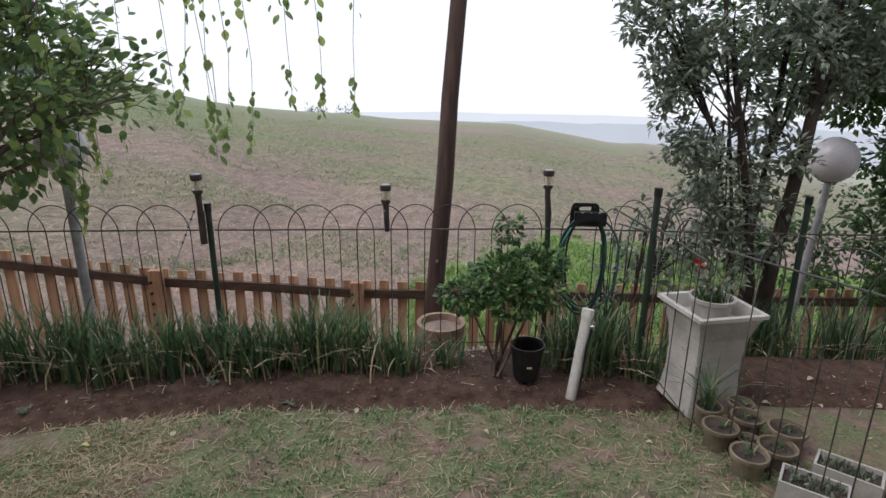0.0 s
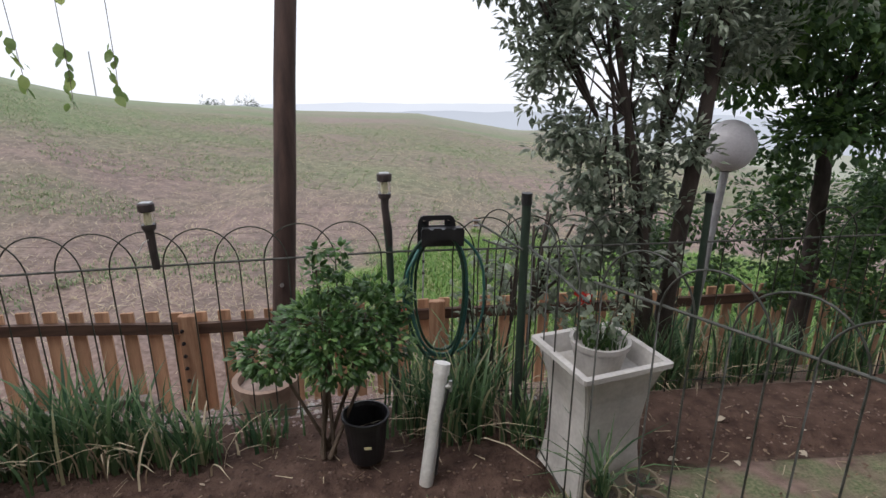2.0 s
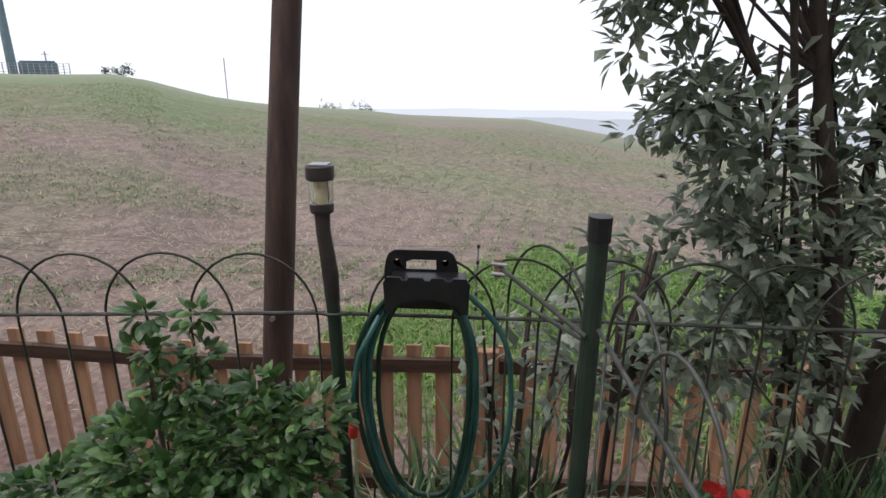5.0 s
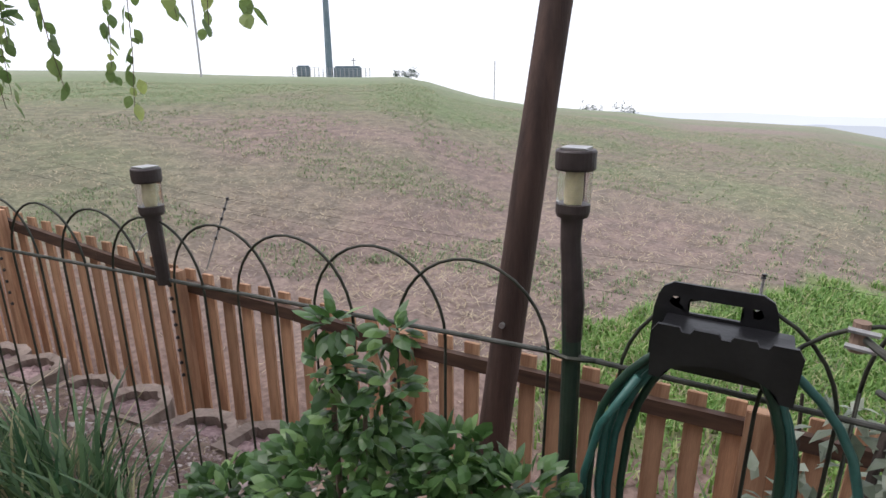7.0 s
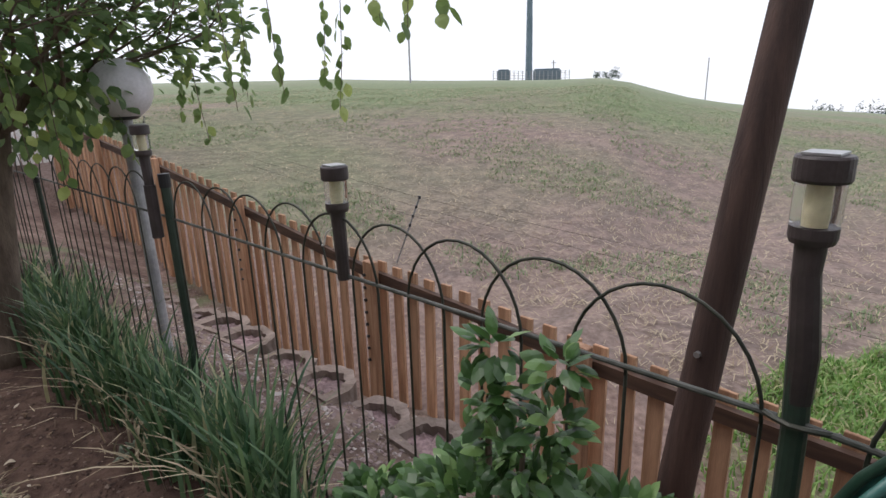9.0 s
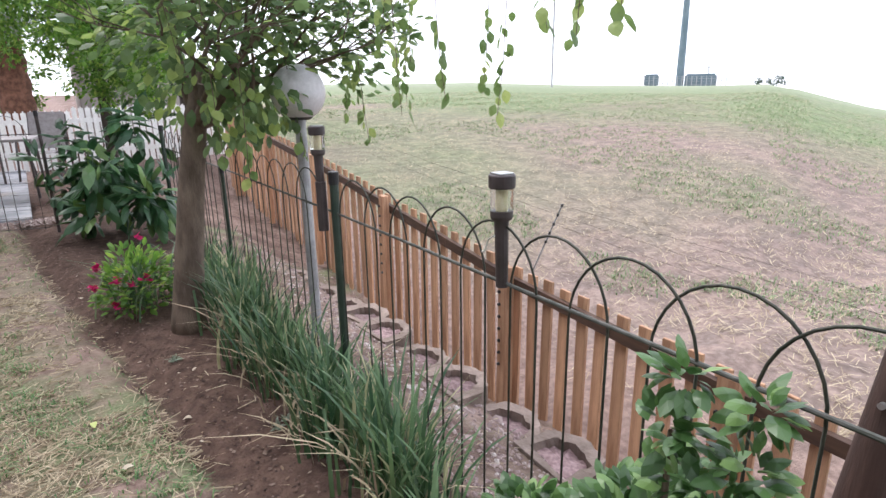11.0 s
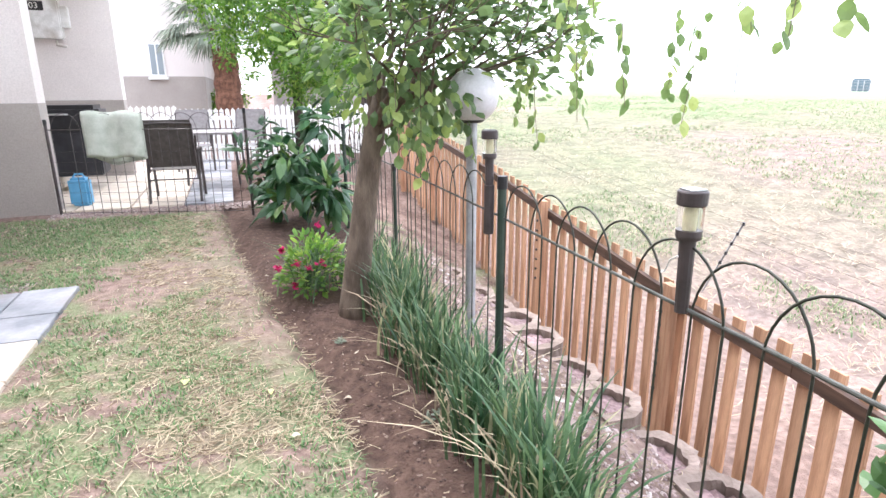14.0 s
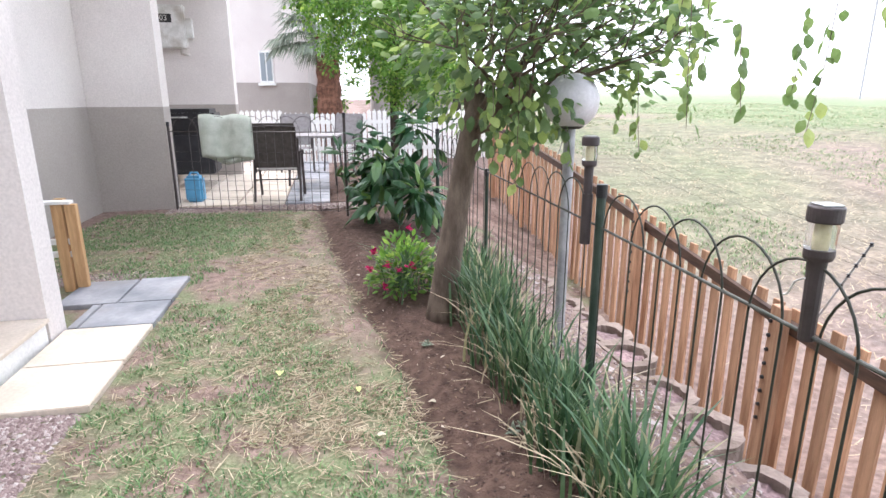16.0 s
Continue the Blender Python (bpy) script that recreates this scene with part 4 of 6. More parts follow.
for x, y, n, h, s in ((0.58, 3.0, 60, (0.2, 0.42), 0.06), (0.8, 2.95, 130, (0.25, 0.55), 0.09), (0.98, 3.32, 130, (0.3, 0.6), 0.09), (0.72, 3.35, 90, (0.25, 0.5), 0.09), (1.1, 2.85, 70, (0.2, 0.4), 0.05), (1.55, 3.35, 110, (0.3, 0.5), 0.1), (2.05, 3.5, 170, (0.35, 0.66), 0.12), (2.35, 3.9, 150, (0.35, 0.66), 0.12), (2.75, 3.6, 140, (0.35, 0.6), 0.12), (3.2, 3.4, 90, (0.3, 0.55), 0.12)):
    clump(x, y, n, h, rng, s)


def branches(bm, rng, p, d, L, r, depth, tips, spread=0.6, up=0.15, sides=6):
    """Limbs that fork; the ends are gathered in tips."""
    pts, rs = [p], [r]
    q, v = Vector(p), Vector(d).normalized()
    for k in range(3):
        v = (v + Vector((rng.uniform(-.2, .2), rng.uniform(-.2, .2), rng.uniform(-.1, .15) + up * 0.3))).normalized()
        q = q + v * L / 3
        pts.append(q.copy())
        rs.append(r * (1 - 0.15 * (k + 1)))
        tips.append((q.copy(), v.copy(), depth))
    tube(bm, pts, rs, sides, False)
    if depth > 0:
        for _ in range(rng.choice((2, 3, 3))):
            w = (v + Vector((rng.uniform(-1, 1), rng.uniform(-1, 1), rng.uniform(-.6, .8))) * spread).normalized()
            branches(bm, rng, q, w, L * rng.uniform(0.6, 0.85), r * 0.55, depth - 1, tips, spread, up, max(4, sides - 1))


def shrub():
    th = thing("shrub", (0.18, 2.84, 0), "dense dark green leafy garden shrub with several thin stems", "shrub")
    rng = random.Random(31)
    bm = bmesh.new()
    spots = []
    blobs = [((0.02, 0.02, 0.60), 0.17), ((-0.20, -0.02, 0.50), 0.12), ((0.19, 0.03, 0.64), 0.14), ((0.04, 0.05, 0.77), 0.06), ((0.0, 0.02, 0.86), 0.035), ((0.24, 0.0, 0.54), 0.14), ((-0.07, 0.08, 0.54), 0.15), ((0.09, 0.05, 0.84), 0.03), ((0.07, -0.06, 0.52), 0.16), ((0.31, 0.05, 0.70), 0.08), ((-0.28, 0.0, 0.50), 0.08), ((0.01, 0.02, 0.94), 0.022), ((0.10, 0.05, 0.93), 0.022), ((0.22, 0.05, 0.76), 0.05)]
    for i in range(6):
        a = i
        c = Vector(blobs[i][0])
        tube(bm, [(0.03 * math.cos(a), 0.03 * math.sin(a), -0.02), c * 0.5 + Vector((0.01, 0, 0)), c], [0.011, 0.008, 0.004], 6, False)
    for c, r in blobs:
        n = int(21000 * r * r) + 20
        for _ in range(n):
            v = Vector((rng.gauss(0, 1), rng.gauss(0, 1), rng.gauss(0, 1))).normalized()
            k = rng.uniform(0.55, 1.05) ** 0.6
            spots.append((Vector(c) + Vector((v.x, v.y * 0.9, v.z * 0.85)) * r * k, v))
    part("stem", bm, M["bark"], th)
    leaves("foliage", spots, 0.040, M["lf_shrub"], th, 0.62, rng, 0.15)


shrub()


def tree_left():
    th = thing("tree", (-2.82, 2.40, 0), "small spreading tree with round grey-green leaves and trailing shoots", "tree")
    rng = random.Random(41)
    bm = bmesh.new()
    tube(bm, [(0, 0, -0.08), (-0.005, 0.0, 0.05), (0.0, 0.05, 0.4), (0.0, 0.11, 0.8), (0.02, 0.17, 1.15), (0.05, 0.22, 1.35)], [0.115, 0.092, 0.078, 0.07, 0.062, 0.05], 16)
    tips = []
    for d in ((0.5, 0.5, 0.5), (-0.4, 0.1, 0.9), (0.7, 0.1, 0.5), (0.1, 0.9, 0.35), (-0.6, 0.5, 0.4), (0.2, -0.4, 0.8), (0.9, 0.5, 0.25), (0.6, 1.0, 0.25), (0.2, 0.2, 1.2), (-0.2, -0.3, 0.9), (0.5, 0.8, 0.9)):
        branches(bm, rng, Vector((0.03, 0.18, rng.uniform(0.98, 1.25))), d, 0.46, 0.020, 3, tips, 0.75, 0.1)
    part("trunk", bm, M["bark"], th, smooth=True)
    spots = []
    for p, v, dp in tips:
        if dp < 3 and p.z > 0.95:
            if p.y < -0.25 or p.x > 0.95 or (p.x > 0.5 and rng.random() < 0.5):
                continue
            for _ in range(3):
                spots.append((p + Vector((rng.gauss(0, .07), rng.gauss(0, .07), rng.gauss(0, .06))), v))
    for _ in range(2600):
        v = Vector((rng.gauss(0, 1), rng.gauss(0, 1), rng.gauss(0, 1))).normalized() * rng.uniform(0.25, 1) ** 0.5
        p = Vector((0.05 + v.x * 0.72, 0.40 + v.y * 0.66, 1.66 + v.z * 0.66))
        if p.y > 0.66 and p.z < 1.42 and p.x > 0:
            continue
        if noise.noise(p * 3.2 + Vector((5, 0, 0))) > -0.08 and p.z > 1.0 + 0.25 * abs(p.y - 0.2):
            spots.append((p, v))
    # trailing shoots
    hang = []
    bm = bmesh.new()
    for x, y, z0, z1 in SHOOTS:
        a = Vector((x, y, z0)) - Vector((-2.82, 2.40, 0))
        b = Vector((x + rng.uniform(-.1, .1), y + rng.uniform(-.05, .1), z1)) - Vector((-2.82, 2.40, 0))
        root = Vector((0.1, 0.3, 2.3))
        pts = [root, root * 0.4 + a * 0.6 + Vector((0, 0, 0.95)), a + Vector((rng.uniform(-.05, .05), 0, 0.75)), a + Vector((0.01, 0, 0.2)), a * 0.5 + b * 0.5 + Vector((0.01, 0, 0)), b]
        tube(bm, pts, [0.006, 0.004, 0.0025, 0.002, 0.0018, 0.0012], 5, False)
        for k in range(7):
            f = rng.random()
            hang.append((pts[2] * f + pts[3] * (1 - f) + Vector((rng.gauss(0, .035), rng.gauss(0, .035), 0)), Vector((rng.uniform(-.6, .6), rng.uniform(-.6, .6), -0.7))))
        n = int((z0 - z1) / 0.045) + 4
        for k in range(n):
            f = k / n
            p = a * (1 - f) + b * f
            hang.append((p + Vector((rng.gauss(0, .012), rng.gauss(0, .012), 0)), Vector((rng.uniform(-.6, .6), rng.uniform(-.6, .6), -0.7))))
    part("shoot", bm, M["bark"], th)
    leaves("hanging_foliage", hang, 0.066, M["lf_light"], th, 0.85, rng, 0.5, label="light green leaves on trailing shoots")
    leaves("crown", spots, 0.070, M["lf_tree"], th, 0.85, rng, 0.35)


SHOOTS = ((-1.54, 3.75, 1.62, 1.17), (-1.70, 3.76, 1.65, 1.28), (-1.05, 3.72, 1.75, 1.44), (-0.82, 3.7, 1.75, 1.48), (-1.27, 3.7, 1.8, 1.52), (-2.4, 3.65, 1.6, 1.22), (-2.9, 3.5, 1.5, 1.1),
          (-2.0, 3.5, 1.8, 1.4), (-2.5, 3.4, 1.45, 1.0), (-1.75, 3.3, 1.9, 1.45), (-2.0, 2.4, 1.9, 1.4), (-2.45, 3.0, 1.3, 0.95),
          (-2.13, 2.72, 1.3, 0.88), (-2.2, 2.6, 1.4, 1.0), (-1.75, 3.5, 1.6, 1.26), (-1.64, 3.25, 1.6, 1.2))
tree_left()


def bushy(name, loc, label, blobs, leaf, size, n, trunks=(), mat=None, seed=1, width=0.8, simple=True, droop=0.2, category="shrub", clear=()):
    """A crown of uneven clumps on trunks."""
    th = thing(name, loc, label, category)
    rng = random.Random(seed)
    bm = bmesh.new()
    if trunks:
        for pts, rs in trunks:
            tube(bm, pts, rs, 10, False)
        for c, r in blobs:
            t = min(trunks, key=lambda q: (Vector(q[0][-1]) - Vector(c)).length)
            tube(bm, [t[0][-2], Vector(t[0][-1]) * 0.5 + Vector(c) * 0.5, c], [0.011, 0.007, 0.003], 5, False)
        part("trunk", bm, mat or M["bark_dark"], th, smooth=True)
    tot = sum(r * r for _, r in blobs)
    spots = []
    for c, r in blobs:
        subs = [(Vector(c) + Vector((rng.gauss(0, .45), rng.gauss(0, .45), rng.gauss(0, .4))) * r, r * rng.uniform(0.25, 0.5)) for _ in range(9)]
        for k in range(int(n * r * r / tot)):
            s, q = rng.choice(subs)
            v = Vector((rng.gauss(0, 1), rng.gauss(0, 1), rng.gauss(0, 1))).normalized()
            p = s + v * q * rng.uniform(0.3, 1.1)
            if all((p - Vector(o)).length > w for o, w in clear):
                spots.append((p, v))
    leaves("crown", spots, size, leaf, th, width, rng, droop, simple)
    return th


bushy("tree", (2.02, 3.6, -0.2), "dark multi-stemmed tree with narrow grey-green leaves beyond the fence",
      [((-0.8, 0, 2.1), 0.22), ((-0.72, 0, 1.75), 0.16), ((-0.62, 0, 1.45), 0.14), ((-0.5, 0, 1.2), 0.12), ((-0.92, 0, 2.25), 0.2), ((-0.66, 0, 1.95), 0.26), ((-0.5, 0, 1.5), 0.26), ((-0.34, 0, 1.15), 0.24), ((-0.25, 0, 0.9), 0.2), ((-0.1, 0, 1.75), 0.32), ((-0.4, 0, 2.35), 0.36), ((0.0, 0, 2.3), 0.36), ((0.12, 0, 1.45), 0.2), ((0.3, 0, 2.5), 0.4),
       ((0.0, 0.1, 2.9), 0.45), ((0.45, 0, 3.1), 0.45), ((-0.7, 0, 2.8), 0.32), ((0.5, 0.1, 2.05), 0.25), ((-0.05, 0.1, 1.2), 0.2), ((0.3, 0.1, 1.95), 0.25), ((-0.5, 0.1, 2.0), 0.3), ((-0.25, 0.1, 1.35), 0.26), ((0.55, 0.1, 2.3), 0.35), ((-0.95, 0.1, 2.6), 0.3), ((-0.1, 0, 0.75), 0.18)],
      M["lf_grey"], 0.064, 15500,
      [([(-0.05, 0, -0.1), (-0.02, 0, 0.5), (-0.1, 0, 1.0), (-0.25, 0, 1.6), (-0.4, 0, 2.2)], [0.045, 0.04, 0.03, 0.022, 0.015]), ([(0.1, 0.02, -0.1), (0.1, 0.0, 0.5), (0.13, 0, 1.0), (0.18, 0, 1.5), (0.22, 0, 2.6)], [0.058, 0.052, 0.045, 0.04, 0.025]),
       ([(0.0, 0.05, 0), (-0.05, 0.05, 0.6), (0.0, 0.1, 1.4), (0.0, 0.1, 2.4)], [0.022, 0.02, 0.017, 0.012]), ([(-0.12, 0.05, 0), (-0.2, 0.0, 0.8), (-0.42, 0, 1.6), (-0.75, 0, 2.3)], [0.013, 0.010, 0.007, 0.004]), ([(-0.1, 0.0, 0.3), (-0.25, 0.0, 1.2), (-0.45, 0, 2.3), (-0.5, 0, 3.0)], [0.013, 0.011, 0.009, 0.006])], seed=51, width=0.62, category="tree", droop=0.05, clear=(((0.42, 0, 1.46), 0.26), ((0.5, 0.2, 1.35), 0.25)))
bushy("tree", (4.1, 5.0, -1.0), "dense dark green tree shading the corner of the garden",
      [((-0.9, -0.2, 2.6), 0.6), ((-0.3, -0.3, 2.3), 0.6), ((0.5, 0, 2.6), 0.8), ((-0.6, 0, 3.4), 0.7), ((0.2, 0, 3.9), 0.9), ((0.9, -0.3, 2.0), 0.6), ((-0.9, 0.1, 4.1), 0.6), ((0.5, -0.4, 1.6), 0.5), ((1.2, 0, 3.2), 0.8), ((1.7, -0.3, 2.4), 0.8), ((1.6, 0, 3.8), 0.9), ((1.4, -0.4, 1.5), 0.5), ((-0.2, 0, 1.75), 0.3), ((-1.0, 0.2, 3.2), 0.6), ((-0.5, 0, 2.8), 0.5), ((0.9, -0.5, 2.8), 0.7), ((0.2, -0.3, 3.1), 0.7), ((1.9, -1.0, 1.9), 0.6), ((2.2, -1.2, 2.8), 0.8), ((1.5, -1.2, 3.6), 0.9), ((-1.2, -0.5, 3.2), 0.6), ((-1.4, -0.4, 3.9), 0.7), ((-0.7, -0.7, 2.9), 0.5), ((-0.9, -0.3, 4.8), 0.9)],
      M["lf_deep"], 0.085, 34000, [([(0.1, 0, 0), (0.12, 0, 1.0), (0.05, 0, 2.0), (0.2, 0, 3.0)], [0.09, 0.075, 0.06, 0.035])], seed=52, category="tree", clear=(((-1.0, -0.4, 2.13), 0.36), ((-0.9, -0.8, 2.2), 0.3)))
bushy("shrub", (3.7, 4.1, -0.35), "low dark twiggy shrub under the trees", [((0, 0, 0.75), 0.28), ((0.45, 0, 0.9), 0.33), ((0.9, 0, 0.85), 0.35), ((1.4, 0, 0.9), 0.4), ((0.2, 0.1, 0.45), 0.3), ((0.8, 0.1, 0.45), 0.3), ((1.9, 0, 0.8), 0.4), ((0.6, -0.1, 0.75), 0.35), ((-0.35, 0.1, 0.5), 0.22), ((1.6, -0.4, 0.6), 0.4)], M["lf_deep"], 0.055, 11000, seed=53)
bushy("shrub", (3.4, 5.9, -0.9), "dark leafy bushes crowding beyond the wooden fence", [((-0.4, 0, 0.8), 0.35), ((0.1, 0, 1.0), 0.45), ((0.7, 0, 1.1), 0.5), ((1.3, 0, 0.9), 0.5), ((1.9, 0, 1.2), 0.6), ((2.6, 0, 1.1), 0.6), ((0.4, 0, 0.45), 0.4), ((1.2, 0, 0.4), 0.4), ((2.1, 0, 0.4), 0.5), ((3.2, 0, 1.3), 0.7)], M["lf_deep"], 0.075, 9000, seed=57)
bushy("shrub", (0.95, 3.3, -0.02), "thin twiggy grey-green shrub tangled in the fence corner", [((0.02, 0, 0.75), 0.1), ((0.1, 0, 0.5), 0.12), ((-0.08, 0, 0.55), 0.09), ((0.16, 0, 0.85), 0.08), ((-0.04, 0, 0.35), 0.1)], M["lf_grey"], 0.05, 260,
      [([(0, 0, 0), (0.01, 0, 0.4), (0.03, 0, 0.85)], [0.008, 0.006, 0.003]), ([(0.04, 0.02, 0), (0.08, 0, 0.4), (0.13, 0, 0.95)], [0.008, 0.006, 0.003]), ([(-0.05, 0.02, 0), (-0.07, 0, 0.4), (-0.1, 0, 0.8)], [0.008, 0.006, 0.003]), ([(0.1, 0.02, 0), (0.16, 0, 0.4), (0.2, 0, 0.8)], [0.008, 0.006, 0.003])], seed=58, width=0.6)
bushy("shrub", (1.15, 3.5, 0), "young leafy shrub growing through the wire fence", [((0.05, 0, 0.5), 0.16), ((0.25, -0.05, 0.65), 0.18), ((0.2, 0.1, 0.9), 0.14), ((0.42, 0.05, 0.5), 0.16), ((0.05, 0.1, 0.75), 0.1), ((0.5, 0.1, 0.75), 0.16), ((0.3, 0.05, 0.35), 0.16), ((0.62, 0, 0.4), 0.15)], M["lf_grey"], 0.07, 900,
      [([(0.1, 0, -0.1), (0.12, 0, 0.4), (0.2, 0, 0.9)], [0.012, 0.01, 0.006])], seed=54, width=0.6)
bushy("shrub", (-5.55, 1.98, 0), "broad-leaved dark green plant in the bed by the gate", [((-0.2, -0.1, 0.75), 0.35), ((0.25, 0.1, 0.6), 0.38), ((0, 0, 0.3), 0.35), ((-0.4, -0.3, 0.45), 0.28), ((0.45, 0.25, 0.35), 0.3), ((0, 0.15, 1.0), 0.25)], M["lf_big"], 0.24, 520, seed=55, width=0.42, simple=False, droop=0.45)
bushy("tree", (-7.2, 2.0, 0), "light green feathery tree over the end of the garden", [((0, 0, 2.1), 0.6), ((0.5, -0.4, 2.6), 0.6), ((-0.4, 0.2, 2.7), 0.7), ((0.3, 0.3, 1.7), 0.45), ((0.6, 0.5, 2.3), 0.6), ((0, -0.6, 2.2), 0.5), ((0.2, -0.4, 3.1), 0.8), ((0.6, -0.9, 2.9), 0.6), ((1.2, 0.2, 1.65), 0.35), ((1.5, 0.4, 1.35), 0.25), ((1.6, -0.1, 2.2), 0.5), ((1.8, -0.5, 2.7), 0.5), ((0.9, -0.2, 1.75), 0.4), ((0.6, -0.3, 1.9), 0.5), ((0.9, 0.3, 1.5), 0.4), ((0.3, 0.6, 1.6), 0.4), ((1.3, 0.6, 1.9), 0.4)],
      M["lf_bright"], 0.058, 24000, [([(0, 0, -0.1), (0.05, 0, 1.0), (0.1, 0, 1.8), (0, 0, 2.4)], [0.07, 0.06, 0.05, 0.03])], seed=56, category="tree")


def flowers():
    th = thing("flowering_plant", (-3.33, 2.15, 0), "low bright green bush with magenta flowers", "flowering plant")
    rng = random.Random(61)
    sp, fl = [], []
    for _ in range(560):
        v = Vector((rng.gauss(0, 1), rng.gauss(0, 1), abs(rng.gauss(0, 1)))).normalized()
        sp.append((Vector((v.x * 0.30, v.y * 0.25, 0.04 + v.z * 0.36)) * rng.uniform(0.6, 1), v))
    leaves("foliage", sp, 0.062, M["lf_bright"], th, 0.55, rng, 0.0)
    blades("long_leaves", [((rng.gauss(0, .12), rng.gauss(0, .1), 0), (0, 0, 0)) for _ in range(90)], M["blade"], th, (0.25, 0.5), 0.012, 0.5, rng)
    for a, b, c in ((0.18, -0.22, 0.2), (0.26, -0.12, 0.1), (0.22, -0.02, 0.2), (0.2, 0.06, 0.22), (0.1, -0.2, 0.3), (0.24, -0.1, 0.24), (-0.05, 0.05, 0.42)):
        leaves("flower", [(Vector((a, b, c)) + Vector((rng.gauss(0, .008), rng.gauss(0, .008), rng.gauss(0, .008))), (1, 0, 0.5)) for _ in range(26)], 0.032, M["petal_pink"], th, 1.0, rng, 0)


flowers()


# ---- lawn ----
def lawn():
    rng = random.Random(71)
    g, s = [], []
    for _ in range(150000):
        x, y = rng.uniform(-6.2, 1.6), rng.uniform(-1.2, 2.9)
        e = edge(x)
        n = 0.55 * noise.noise(Vector((x * 1.7, y * 1.7, 9))) + 0.7 * noise.noise(Vector((x * 7.5, y * 7.5, 2)))
        n += 0.28 * (x < -4.5 and y < 1.15)
        lu, lv = 0.99 * (x + 6.5) + 0.139 * (y + 0.70), -0.139 * (x + 6.5) + 0.99 * (y + 0.70)
        if (3.0 < lu < 4.98 and lv < 0.85) or (4.9 < lu < 6.2 and lv < 0.8) or (lu < 4 and lv < -0.8) or (lu < 0.15) or (lu > 3.5 and lv < 0.36):
            continue
        if y < e + 0.02 and n > -0.32:
            dist = 1 if x > -3 else 0.7
            q = ((x + 3.7) / 0.75) ** 2 + ((y - 0.95) / 0.38) ** 2
            if (q + 2 * n < 1.0 or (y > e - 0.36 + 0.4 * n and x < -1.9)) and rng.random() < 0.9:
                continue
            if rng.random() < 0.5 + 1.7 * n:
                g.append(((x, y, height(x, y) - 0.002), (0, 0, 0)))
        if y < e + 0.03 and rng.random() < (0.8 if y > e - 0.7 + 0.3 * n and x < -1.4 else 0.08 if n > 0.1 else 0.17):
            s.append((x, y))
    blades("lawn_grass", g, M["grass"], None, (0.014, 0.052), 0.0055, 0.75, rng, "patchy green lawn grass with dry blades", "stuff", "grass", seg=2)
    V, F = [], []
    for x, y in s + [(rng.uniform(-4, 2.5), rng.uniform(2.3, 3.1)) for _ in range(260)] + [(rng.uniform(-6, 1.5), rng.uniform(3.2, 4.8)) for _ in range(1600)]:
        a, L = rng.uniform(0, 6.28), rng.uniform(0.02, 0.09)
        z = height(x, y) + rng.uniform(0.003, 0.012)
        dx, dy = math.cos(a) * L, math.sin(a) * L
        wx, wy = -math.sin(a) * 0.0016, math.cos(a) * 0.0016
        k = len(V)
        V += [(x - wx, y - wy, z), (x + wx, y + wy, z), (x + dx + wx, y + dy + wy, z + rng.uniform(-.002, .012)), (x + dx - wx, y + dy - wy, z + 0.004)]
        F.append((k, k + 1, k + 2, k + 3))
    raw("lawn_straw", V, F, M["straw"], None, "dry grass stalks strewn on lawn and soil", kind="stuff", category="grass")


lawn()


